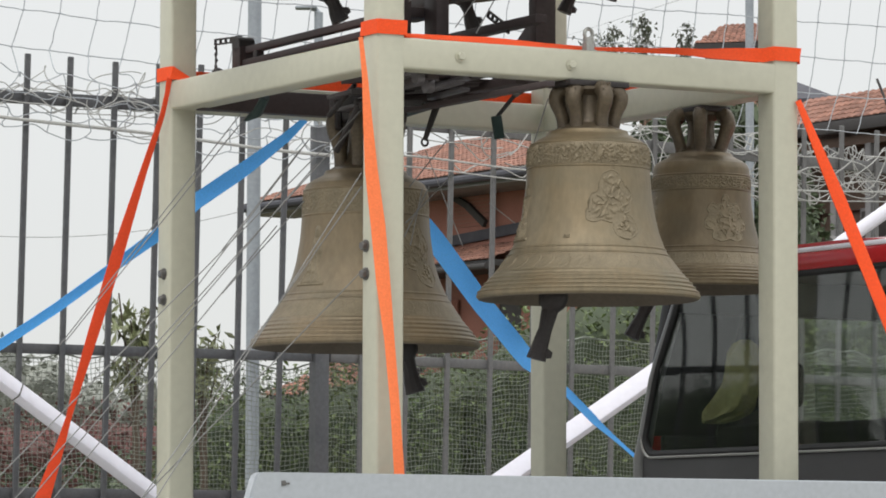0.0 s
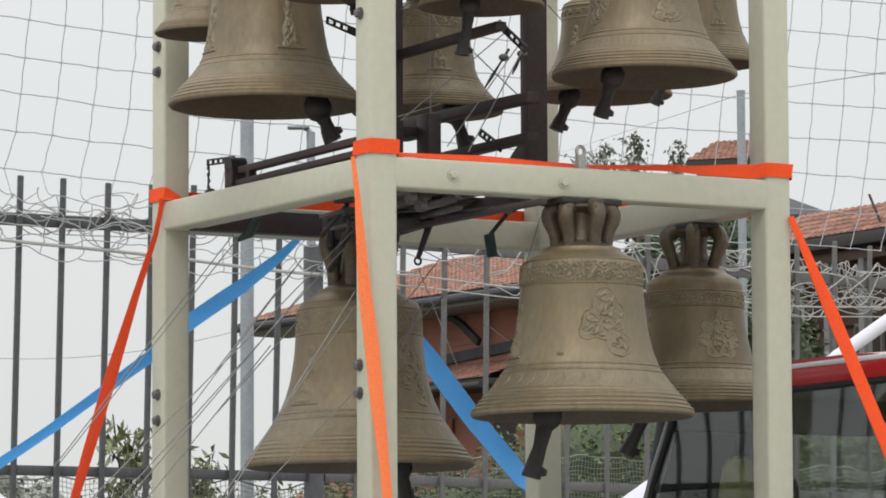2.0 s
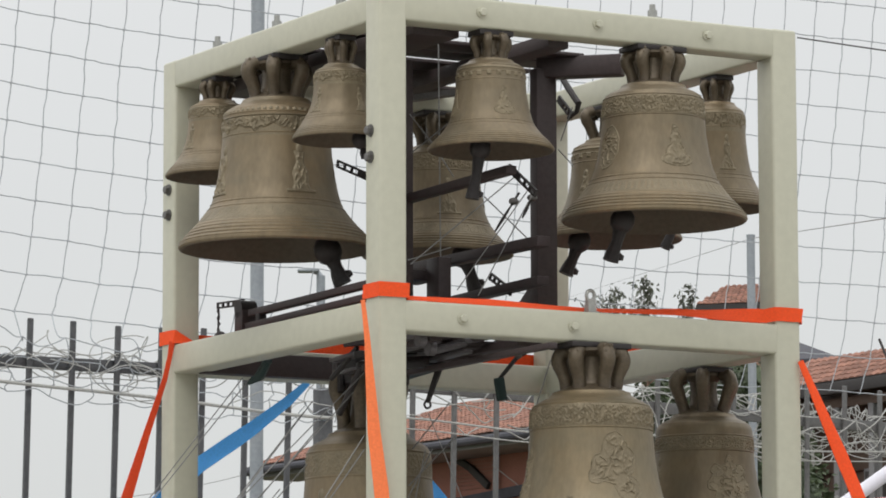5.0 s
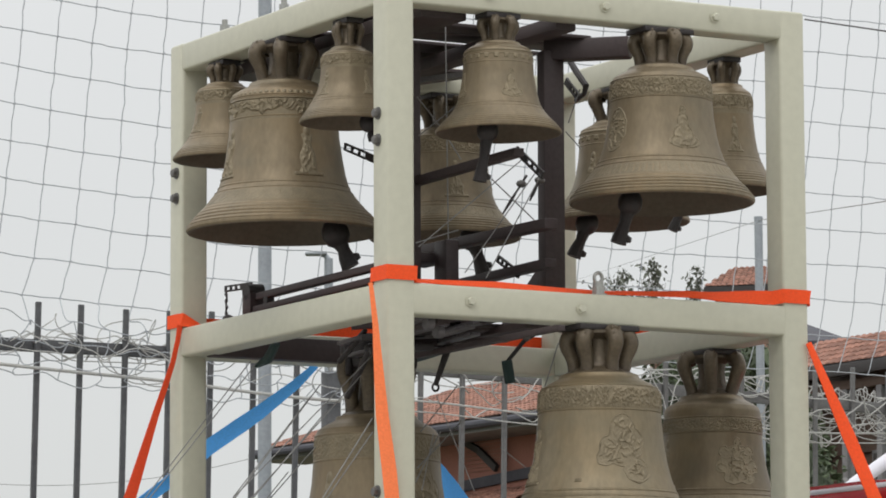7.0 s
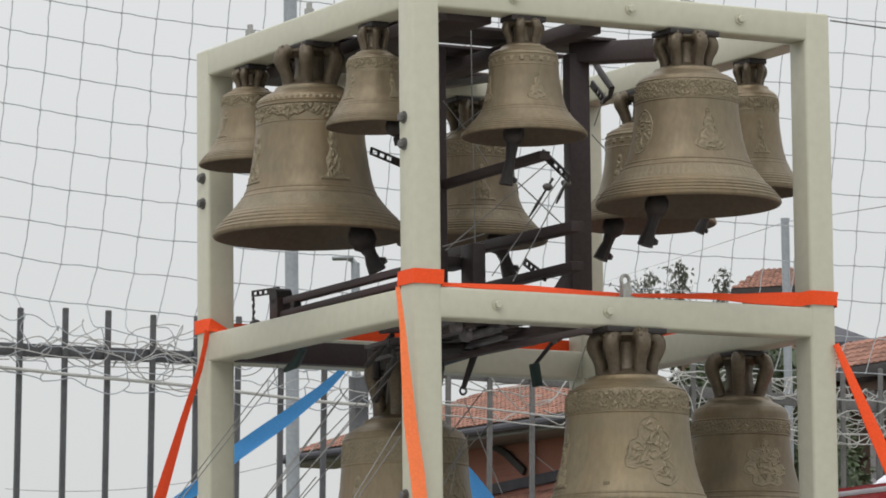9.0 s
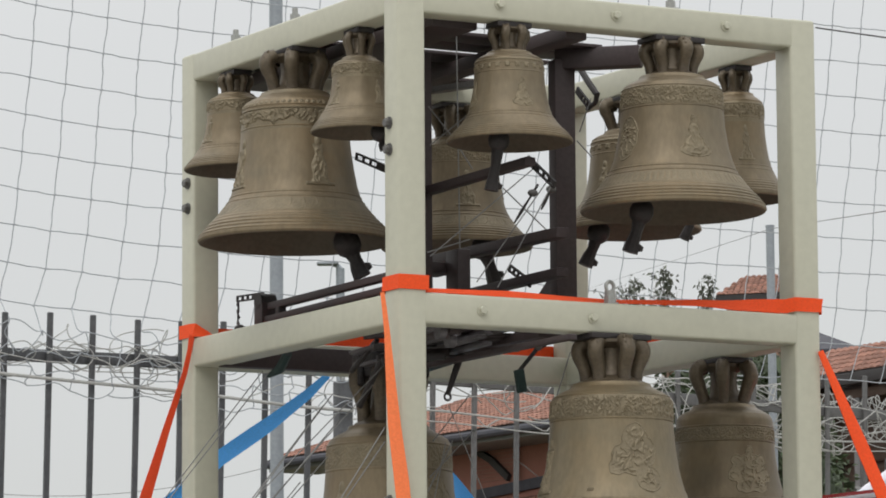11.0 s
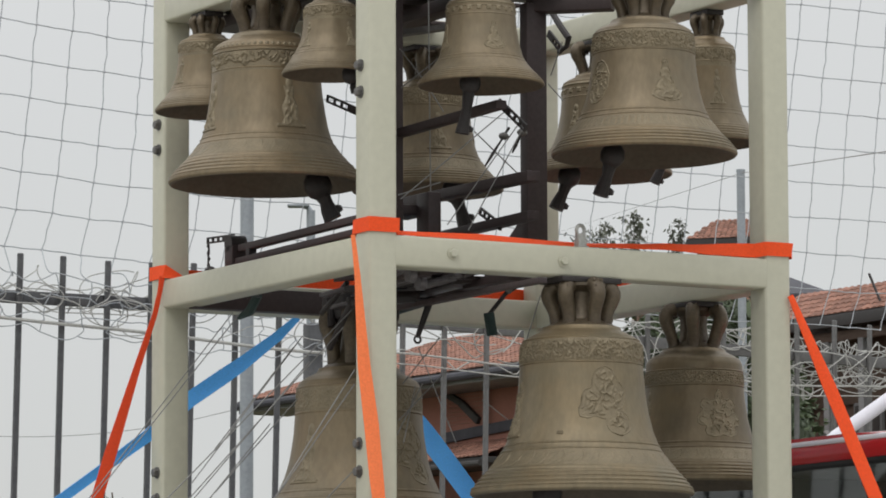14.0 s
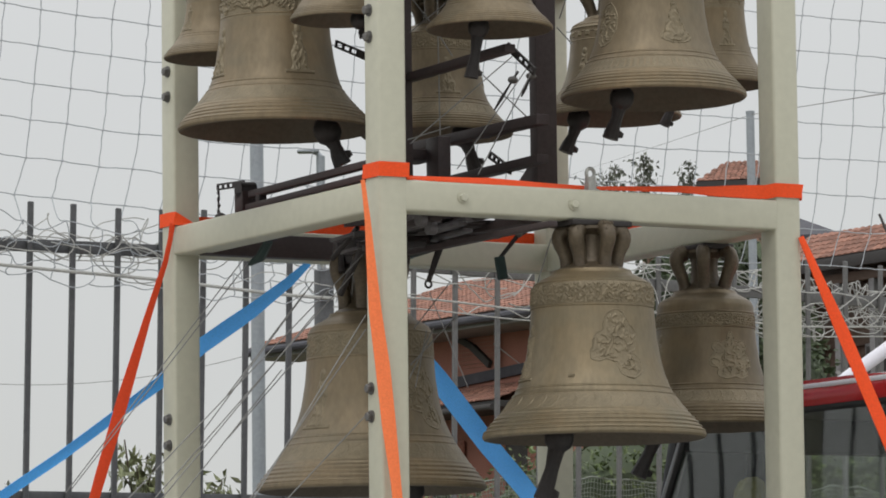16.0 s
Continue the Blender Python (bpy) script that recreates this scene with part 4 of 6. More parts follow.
solid("orange_strap", strap_loop(), ORANGE, TOWER, "bright orange lashing strap looped round the four posts", "strap", "lashing straps")
near = [(-0.068, -0.012, 2.792), (-0.063, -0.014, 2.749), (-0.053, -0.016, 2.659), (-0.046, -0.018, 2.552), (-0.033, -0.022, 2.373), (-0.011, -0.028, 2.195), (0.004, -0.036, 2.016), (0.020, -0.048, 1.838), (0.034, -0.062, 1.624), (0.039, -0.080, 1.425), (0.042, -0.090, 1.305)]
near_w = (0.014, 0.015, 0.019, 0.028, 0.043, 0.052, 0.050, 0.036, 0.033, 0.036, 0.04)
solid("orange_strap", ribbon(near, near_w, 0.003, [Vector((1, -0.55 + 0.11 * min(k, 5), 0)) for k in range(len(near))], 0.14), ORANGE_SHEEN, TOWER, "orange lashing strap pulled down over the corner post, sheen put into its colour", "strap", "lashing straps")
left = [(-0.008, 1.498, 2.812), (-0.015, 1.501, 2.759), (-0.030, 1.509, 2.680), (-0.060, 1.588, 2.498), (-0.153, 1.600, 2.201), (-0.215, 1.660, 1.928), (-0.265, 1.700, 1.713), (-0.277, 1.720, 1.639), (-0.297, 1.740, 1.547), (-0.354, 1.760, 1.361), (-0.370, 1.770, 1.303)]
left_w = (0.020, 0.017, 0.018, 0.025, 0.043, 0.039, 0.027, 0.020, 0.030, 0.052, 0.055)
solid("orange_strap", ribbon(left, left_w, 0.003, [(0.9, -0.3, 0.2)] * len(left), 0.12), ORANGE_SHADED, TOWER, "orange lashing strap slanting down to the truck bed, shade put into its deep red", "strap", "lashing straps")
right = blend([(1.593, -0.010, 2.682), (1.735, -0.060, 2.331), (1.874, -0.120, 1.959), (2.090, -0.200, 1.399)], 8)
solid("orange_strap", ribbon(right, [0.022 + 0.030 * min(1, k / 7) for k in range(len(right))], 0.003, [(0.95, 0.0, 0.25)] * len(right), 0.08), ORANGE, TOWER, "bright orange lashing strap slanting down beside the cab", "strap", "lashing straps")
def facing(pts, normal):
    """For each point the way a strap's width lies when its face looks along normal."""
    out = []
    for i in range(len(pts)):
        d = (pts[min(i + 1, len(pts) - 1)] - pts[max(i - 1, 0)]).normalized()
        out.append(d.cross(Vector(normal)).normalized())
    return out


bl = blend([(0.586, 1.620, 2.709), (0.522, 1.650, 2.642), (0.402, 1.700, 2.541), (0.202, 1.720, 2.405), (0.058, 1.740, 2.279), (-0.301, 1.780, 2.019), (-0.629, 1.800, 1.805)], 6)
solid("blue_strap", ribbon(bl, [0.024 + 0.038 * min(1, k / 14) if k < 20 else 0.062 - 0.026 * min(1, (k - 18) / 9) for k in range(len(bl))], 0.003, facing(bl, (-0.2, -0.75, 0.62))[:22] + facing(bl, (-0.5, -0.75, -0.45))[22:], 0.16), BLUE, TOWER, "wide bright blue lashing strap slanting down behind the frame", "strap", "lashing straps")
br = blend([(0.711, 1.6, 2.688), (1.405, 2.18, 2.376), (1.807, 2.498, 2.146), (2.173, 2.778, 1.955), (2.512, 3.028, 1.833), (2.783, 3.222, 1.712), (3.109, 3.45, 1.583), (3.215, 3.523, 1.535)], 6)
solid("blue_strap", ribbon(br, [0.092 if k < 18 else (0.094 - 0.054 * min(1, (k - 18) / 6) if k < 30 else 0.040 - 0.022 * math.sin(math.pi * min(1, (k - 29) / 11))) for k in range(len(br))], 0.003, facing(br, (-0.45, -0.85, 0.28)), 0.12), BLUE, TOWER, "wide bright blue lashing strap pulled down past the cab", "strap", "lashing straps")


# ---- truck under the frame ----
DECK, RIM = 0.90, 1.408
truck = thing("pickup_truck", TOWER, "flatbed truck with grey drop sides and a red-roofed cab", "truck")
part("deck", box((2.66, 2.10, 0.07), (0.75, 0.80, DECK - 0.036), 0.006), ALU, truck)
part("chassis", box((5.0, 0.9, 0.22), (1.9, 0.80, 0.68), 0.01), CAB_DARK, truck)


def side_board(v, thick, rim=0.0):
    """A drop side with a rounded tail corner and a rolled top edge."""
    bm = bmesh.new()
    u0, u1, z0, z1 = -0.60, 2.04, DECK - 0.06, RIM - rim
    prof = [(u0, z0), (u1, z0), (u1, z1)] + [(u0 + 0.075 + 0.03 * math.cos(a) - 0.005, z1 - 0.03 + 0.03 * math.sin(a)) for a in np.linspace(math.pi / 2, math.pi * 0.84, 6)] + [(u0 + 0.005, z1 - 0.14)]
    vs = [[bm.verts.new((a, v + o, b)) for a, b in prof] for o in (-thick / 2, thick / 2)]
    bm.faces.new(vs[0])
    bm.faces.new(vs[1][::-1])
    for k in range(len(prof)):
        j = (k + 1) % len(prof)
        bm.faces.new((vs[0][k], vs[0][j], vs[1][j], vs[1][k]))
    bmesh.ops.bevel(bm, geom=bm.edges[:], offset=0.005, segments=2, affect="EDGES")
    return bm


sb = part("drop_side", side_board(-0.24, 0.045), ALU, truck, "pale grey drop side")
part("latch_recess", box((0.014, 0.004, 0.016), (-0.462, -0.2645, RIM - 0.033), 0.001), ZINC_DULL, sb)
part("latch_pin", box((0.014, 0.005, 0.006), (-0.448, -0.2645, RIM - 0.034), 0.001), ZINC_DULL, sb)
part("drop_side", side_board(1.84, 0.045, 0.12), ALU, truck, "pale grey drop side")
UC = 2.10
ZW0, ZW1, ZR = 1.545, 2.166, 2.235


def cab_half(z):
    """Half the cab's width at a height: it leans in towards the roof."""
    return 1.017 - 0.42 * max(0, z - 1.50) * (1 if z < 2.1 else 0.98)


part("rear_panel", box((0.05, 1.985, ZW0 - 0.75), (UC + 0.02, 0.80, (ZW0 + 0.75) / 2), 0.02, 3), CAB_GREY, truck, "dark grey lower cab wall")

def glass_half(z):
    """Half the window's width at a height: its upright edges bow outwards."""
    return cab_half(z) - 0.062 + float(np.interp(z, (1.40, 1.545, 1.85, 2.166, 2.30), (0.035, 0.052, 0.078, 0.017, 0.0)))


for s in (-1, 1):
    line_ = [(UC + 0.012, 0.80 + s * (glass_half(z_) + 0.016), z_) for z_ in np.linspace(ZW0 - 0.12, ZW1 + 0.045, 9)]
    part("corner_pillar", tube(line_, [0.036, 0.034, 0.031, 0.030, 0.030, 0.029, 0.028, 0.026, 0.024], 12), CAB_PILLAR, truck, "grey slanting cab pillar")
# window surround with rounded corners, and the pane in it
def window_outline(grow, n=6):
    out = []
    for cs, zz, a0 in ((-1, ZW0, 180), (1, ZW0, 270), (1, ZW1, 0), (-1, ZW1, 90)):
        rc = 0.07 if zz == ZW0 else 0.06
        for k in range(n + 1):
            a = radians(a0 + 90 * k / n)
            zc = zz + (rc if zz == ZW0 else -rc)
            hw = glass_half(zc) + grow
            out.append((UC, 0.80 + cs * (hw - rc) + rc * math.cos(a), zc + (rc + grow) * math.sin(a)))
        if cs == 1 and zz == ZW0:
            out += [(UC, 0.80 + glass_half(z_) + grow, z_) for z_ in np.linspace(ZW0 + 0.14, ZW1 - 0.12, 5)]
    return out + [(UC, 0.80 - glass_half(z_) - grow, z_) for z_ in np.linspace(ZW1 - 0.12, ZW0 + 0.14, 5)]


seal = window_outline(0.0)
part("window_seal", tube(seal + [seal[0], seal[1]], 0.016, 8), RUBBER, truck, "black rubber window seal")
part("seal_trim", tube([(x_ - 0.014, y_, z_) for x_, y_, z_ in window_outline(0.012) if z_ < ZW0 + 0.10], 0.005, 6), ZINC, truck, "thin bright trim")
gl = bmesh.new()
sheets = []
for o in (0.0, 0.006):         # the pane bulges a little out of its seal
    rows_g = []
    for zi in np.linspace(0, 1, 9):
        z_ = ZW0 + 0.006 + (ZW1 - ZW0 - 0.012) * zi
        hw = glass_half(z_) - 0.004
        rows_g.append([gl.verts.new((UC + o - 0.006 * (1 - abs(s_) ** 2.4) * math.sin(math.pi * (0.06 + 0.88 * zi)), 0.80 + hw * s_, z_)) for s_ in np.linspace(-1, 1, 25)])
    sheets.append(rows_g)
for sheet_, flip in zip(sheets, (False, True)):
    for r0, r1 in zip(sheet_, sheet_[1:]):
        for k in range(24):
            fc = (r0[k], r0[k + 1], r1[k + 1], r1[k])
            gl.faces.new(fc[::-1] if flip else fc)
for ra, rb in ((sheets[0][0], sheets[1][0]), (sheets[0][-1], sheets[1][-1]), ([r[0] for r in sheets[0]], [r[0] for r in sheets[1]]), ([r[-1] for r in sheets[0]], [r[-1] for r in sheets[1]])):
    for k in range(len(ra) - 1):
        gl.faces.new((ra[k], ra[k + 1], rb[k + 1], rb[k]))
bmesh.ops.recalc_face_normals(gl, faces=gl.faces[:])
pane = part("rear_window", gl, GLASS, truck, "large dark rear cab window")
pane.visible_shadow = False
part("header", box((0.05, 2 * (cab_half(ZW1) - 0.05), 0.05), (UC + 0.03, 0.80, ZW1 + 0.016), 0.012), CAB_DARK, truck)
roof = bmesh.new()
rv = []
for u_ in np.linspace(UC - 0.015, UC + 1.15, 9):
    k = (u_ - UC) / 1.15
    rise = 0.05 * math.sin(math.pi * min(1, max(0, 0.12 + 0.8 * k)))
    rv.append([(u_, 0.80 + s_ * (cab_half(ZW1) - 0.03), ZW1 + 0.052 + (1 - abs(s_) ** 6) * 0.030 + rise) for s_ in np.linspace(-1, 1, 17)])
low = [[roof.verts.new((a, b, ZW1 + 0.045)) for a, b, c_ in row] for row in rv]
top_ = [[roof.verts.new(q_) for q_ in row] for row in rv]
for grid_, flip in ((top_, False), (low, True)):
    for r0, r1 in zip(grid_, grid_[1:]):
        for k in range(len(r0) - 1):
            fc = (r0[k], r0[k + 1], r1[k + 1], r1[k])
            roof.faces.new(fc[::-1] if flip else fc)
for lo, hi in ((low[0], top_[0]), (low[-1], top_[-1]), ([r[0] for r in low], [r[0] for r in top_]), ([r[-1] for r in low], [r[-1] for r in top_])):
    for k in range(len(lo) - 1):
        roof.faces.new((lo[k], lo[k + 1], hi[k + 1], hi[k]))
part("roof_rim", box((0.03, 2 * (cab_half(ZW1) - 0.04), 0.062), (UC - 0.004, 0.80, 2.202), 0.010), CAB_RED, truck, "glossy red roof rim")
# sky highlight on the roof edge, modelled as a thin white bar
part("roof_glint", box((0.03, 2 * (cab_half(ZW1) - 0.05), 0.020), (UC - 0.004, 0.80, 2.2435), 0.007), WHITE_TUBE, truck, "white strip standing for the sky's glint along the roof edge")
part("roof", roof, CAB_RED, truck, "glossy red cab roof")
# doors, front wall, far pillars and floor
for s in (-1, 1):
    door = part("door", box((1.25, 0.05, 0.86), (UC + 0.66, 0.80 + s * 0.985, 1.19), 0.02), CAB_RED, truck, "red cab door")
    part("door_card", box((1.20, 0.03, 0.84), (UC + 0.66, 0.80 + s * 0.943, 1.20), 0.01), CAB_DARK, door, "black inner door card")
    part("door_handle", box((0.12, 0.02, 0.025), (UC + 0.30, 0.80 + s * 1.02, 1.48), 0.006), CAB_DARK, door)
    for du in (0.36, 1.12):
        part("window_pillar", tube([(UC + du, 0.80 + s * 0.97, 1.60), (UC + du - (0.0 if du < 1 else 0.10), 0.80 + s * (cab_half(2.2) - 0.03), ZW1 + 0.05)], 0.035 if du > 1 else 0.05, 8), CAB_DARK, truck)
    part("side_rail", span((UC, 0.80 + s * (cab_half(2.15) - 0.02), 2.13), (UC + 1.15, 0.80 + s * (cab_half(2.15) - 0.02), 2.13), 0.05, 0.14, 0.01), CAB_DARK, truck)
part("quarter_panel", box((0.50, 0.06, 0.80), (UC + 0.26, 0.80 + 0.93, 1.85), 0.02, 2, pose(0, 0, 0, 18, 0, 0)), CAB_DARK, truck, "dark rear quarter of the cab")
part("quarter_panel", box((0.50, 0.06, 0.80), (UC + 0.26, 0.80 - 0.93, 1.85), 0.02, 2, pose(0, 0, 0, -18, 0, 0)), CAB_DARK, truck, "dark rear quarter of the cab")
part("headlining", box((1.12, 1.5, 0.02), (UC + 0.58, 0.80, ZW1 + 0.035), 0.004), CAB_DARK, truck)
part("front_wall", box((0.05, 1.96, 0.72), (UC + 1.30, 0.80, 1.11), 0.02), CAB_RED, truck)
part("dashboard", box((0.30, 1.90, 0.20), (UC + 1.12, 0.80, 1.535), 0.04, 3), CAB_DARK, truck)
part("cab_floor", box((1.35, 1.94, 0.05), (UC + 0.65, 0.80, 0.80), 0.005), CAB_DARK, truck)
part("bench_back", box((0.10, 1.78, 0.66), (UC + 0.33, 0.80, 1.325), 0.04, 3, pose(0, 0, 0, 0, -6, 0)), SEAT, truck, "black bench back across the cab")
for sv in (0.35, 1.25):
    st = part("seat", box((0.16, 0.52, 0.72), (UC + 0.30, sv, 1.30), 0.05, 3, pose(0, 0, 0, 0, -8, 0)), SEAT, truck, "black cab seat back")
    part("head_rest", box((0.10, 0.28, 0.18), (UC + 0.24, sv, 1.79), 0.04, 3), SEAT, st)
    part("seat_cushion", box((0.5, 0.52, 0.16), (UC + 0.58, sv, 1.05), 0.05, 3), SEAT, truck)
for wu, wv in ((0.3, -0.08), (0.3, 1.68), (3.0, -0.08), (3.0, 1.68)):
    w_ = part("wheel", tube([(wu, wv - 0.11, 0.345), (wu, wv - 0.08, 0.345), (wu, wv + 0.08, 0.345), (wu, wv + 0.11, 0.345)], [0.30, 0.34, 0.34, 0.30], 28), RUBBER, truck)
    part("rim", tube([(wu, wv - 0.115, 0.345), (wu, wv + 0.115, 0.345)], 0.19, 20), ALU, w_)
# a cloth thrown over the seat back
cl = bmesh.new()
rows_ = []
prof_c = ((0.022, 0.266, -0.078), (0.052, 0.254, -0.076), (0.076, 0.226, -0.072), (0.092, 0.182, -0.068), (0.108, 0.125, -0.056), (0.130, 0.075, -0.022), (0.150, 0.035, 0.018), (0.135, 0.010, 0.050), (0.09, -0.010, 0.088), (0.035, -0.022, 0.13))
for k, (hw, hz, off) in enumerate(prof_c):
    rows_.append([cl.verts.new(((0.045 * math.cos(a) + 0.014 * math.sin(5 * a + k * 0.7)) * min(1, 0.4 + 0.3 * k), off + (hw + 0.008 * math.sin(4 * a + k * 0.9)) * math.sin(a), hz + 0.006 * math.sin(3 * a + k))) for a in np.linspace(0, 2 * math.pi, 25)[:-1]])
for a, b in zip(rows_, rows_[1:]):
    for k in range(24):
        cl.faces.new((a[k], a[(k + 1) % 24], b[(k + 1) % 24], b[k]))
cl.faces.new(rows_[0])
cl.faces.new(rows_[-1][::-1])
solid("yellow_cloth", cl, CLOTH, TOWER @ pose(2.185, 1.290, 1.681), "crumpled yellow cloth thrown over the cab seat", "cloth")

# ---- white brace tubes standing behind the truck ----
for a, b, lab in (((-1.697, 16.053, 1.867), (-1.017, 16.434, 1.345), "white enamelled steel brace tube slanting behind the truck"),
                  ((0.129, 18.268, 1.404), (2.128, 19.391, 2.827), "long white enamelled steel brace tube slanting above the cab")):
    a, b = Vector(a), Vector(b)
    d_ = (b - a) if b.z < a.z else (a - b)
    lo_, hi_ = (b, a) if b.z < a.z else (a, b)
    foot = lo_ + (lo_ - hi_) * ((lo_.z - 0.02) / (hi_.z - lo_.z))
    wide = 0.066 if a.x < -0.5 else 0.086
    th = thing("brace_tube", pose(*foot), lab, "brace", "white brace tubes")
    cut = hi_ - foot if wide < 0.08 else (lo_ - foot).lerp(hi_ - foot, 0.62)
    part("tube", span((0, 0, 0), cut, 0.045, wide, 0.010, up=(0, 0.6, 0.8)), WHITE_TUBE, th)
    if wide > 0.08:
        part("inner_tube", tube([cut - (hi_ - lo_) * 0.02, hi_ - foot], 0.031, 16), WHITE_TUBE, th, "round white inner tube")
    part("joint_ring", span((lo_ - foot).lerp(hi_ - foot, 0.79), (lo_ - foot).lerp(hi_ - foot, 0.798), 0.049, wide + 0.004, 0.004, up=(0, 0.6, 0.8)), ZINC_DULL, th, "thin grey joint ring")


# ---- fence behind the truck ----
FV = 3.894
PANEL_A = TOWER @ pose(0, FV, 0)                       # runs along x
KNEE = tw(1.84, FV)
PANEL_B = pose(KNEE.x, KNEE.y, 0, 0, 0, 42.0)
PITCH_A, PITCH_B = 0.1940, 0.2418


def fence_panel(m, u0, u1, pitch, first, label, steel):
    th = thing("fence", m, label, "fence", "fence panels")
    for z, h in ((2.995, 0.050), (1.992, 0.040), (1.415, 0.046)):
        part("rail", box((u1 - u0, 0.03, h), ((u0 + u1) / 2, 0.0, z), 0.003), steel, th)
    k, u = 0, first
    bar = mesh_of("bar", box((0.024, 0.016, 1.86), (0, 0, 0), 0.003, 1), steel)
    while u < u1 - 0.03:
        ob = new("bar", bar)
        ob.parent = th
        ob.matrix_basis = pose(u + 0.004 * math.sin(k * 2.1), -0.024, 2.235 + 0.006 * math.sin(k * 1.7), 0, 1.25 + 0.2 * math.sin(k * 3.3), 0)
        u += pitch
        k += 1
    return th


fa = fence_panel(PANEL_A, -3.2, 1.80, PITCH_A, 0.484 - 19 * PITCH_A, "dark grey steel bar fence with pointed uprights above the rail", FENCE)
fb = fence_panel(PANEL_B, 0.05, 8.0, PITCH_B, 0.2154, "grey steel bar fence turning away behind the frame, its colour paled for haze", FENCE_HAZE)
part("post", box((0.066, 0.06, 2.95), (1.84, 0.0, 1.475), 0.006), FENCE, fa, "thick square fence post")
wall = box((5.2, 0.24, 1.36), (-0.72, 0.0, 0.68), 0.01)
solid("low_wall", wall, CONCRETE, PANEL_A, "plain low concrete wall under the steel fence", "wall", kind="structure")
solid("low_wall", box((8.0, 0.24, 1.36), (4.0, 0.0, 0.68), 0.01), CONCRETE, PANEL_B, "plain low concrete wall under the steel fence", "wall", kind="structure")


# ---- nets ----
def strand(pts, r, bm, sides=5):
    return tube(pts, r, sides, bm=bm, cap=False)


def wob(a, b, s):
    return noise.noise(Vector((a, b, s)))


# the tall ball-stop net
net = bmesh.new()
CELL_U, CELL_Z = 0.1605, 0.1515
N_U, N_Z = 34, 13


def net_point(i, j):
    u = -0.354 + i * CELL_U
    h = j * CELL_Z
    zz = 3.214 + h - 0.073 * (1 - math.exp(-(max(u, -0.3) - 0.6) / 0.9))
    far = min(1.0, max(0.0, (u - 2.2) / 1.2))     # further along it leans and stretches more
    zz += far * 0.055 * (h - 1.2)
    lean = 0.09 * (h - 0.756) - 0.046 * math.exp(-h / 0.135) + far * 0.045 * (h - 1.35)
    w = 0.012 * math.exp(-h / 0.3) + 0.005
    return Vector((u + lean + w * wob(i * 0.7, j * 0.9, 3), 0.10 + 0.02 * wob(i * 0.3, j * 0.3, 5), zz + w * wob(i * 0.8, j * 0.8, 9)))


def between(a, b, n, amp, key):
    out = []
    for k in range(n):
        t = k / n
        out.append(a.lerp(b, t) + Vector((amp * wob(key, t * 2.5, 1.7), 0, amp * wob(key, t * 2.5, 8.1))) * math.sin(math.pi * t))
    return out


for j in range(N_Z):
    pts = []
    for i in range(N_U - 1):
        pts += between(net_point(i, j), net_point(i + 1, j), 4, 0.007, i * 1.3 + j * 7.7)
    strand(pts + [net_point(N_U - 1, j)], 0.0024, net)
for i in range(N_U):
    pts = []
    for j in range(N_Z - 1):
        pts += between(net_point(i, j), net_point(i, j + 1), 4, 0.010, i * 5.3 + j * 2.9)
    strand(pts + [net_point(i, N_Z - 1)], 0.0024, net)
for i in range(N_U):
    for j in range(N_Z):
        c_ = net_point(i, j)
        tube([c_ - Vector((0.006, 0, 0.003)), c_, c_ + Vector((0.006, 0, 0.003))], [0.002, 0.0045, 0.002], 5, bm=net, cap=False)
def skirt_point(i, k):
    """The crumpled foot of the net, gathered on the fence rail."""
    top = net_point(i, 0)
    drop = (0.0, 0.105, 0.20, 0.275, 0.34)[k]
    loose = 0.0 if k == 0 else 0.045
    return top + Vector((loose * wob(i * 1.9, k * 1.7, 21) - 0.02 * k, -0.15 * min(1, k), -drop + loose * 0.8 * wob(i * 2.3, k * 1.3, 33)))


def loose_cord(a, b, amp, key):
    """One slack mesh cord: a single soft bow with a little sway."""
    bow = Vector((amp * wob(key, 0.4, 1.7), 0, amp * wob(key, 0.9, 8.1) - amp * 0.25))
    sway = Vector((amp * 0.5 * wob(key, 1.9, 4.2), 0, amp * 0.5 * wob(key, 2.7, 6.6)))
    return [a.lerp(b, k / 8) + bow * math.sin(math.pi * k / 8) + sway * math.sin(2 * math.pi * k / 8) for k in range(8)]


for k in range(1, 5):
    pts = []
    for i in range(15):
        pts += loose_cord(skirt_point(i, k), skirt_point(i + 1, k), 0.055, i * 3.3 + k * 11.7)
    strand(pts, 0.0024, net)
for i in range(16):
    pts = []
    for k in range(4):
        pts += loose_cord(skirt_point(i, k), skirt_point(i, k + 1), 0.06, i * 6.1 + k * 4.3)
    strand(pts + [skirt_point(i, 4)], 0.0024, net)
solid("ball_stop_net", net, NET_SKY, PANEL_A, "tall grey square-mesh ball-stop net hanging above the fence", "net", kind="stuff")


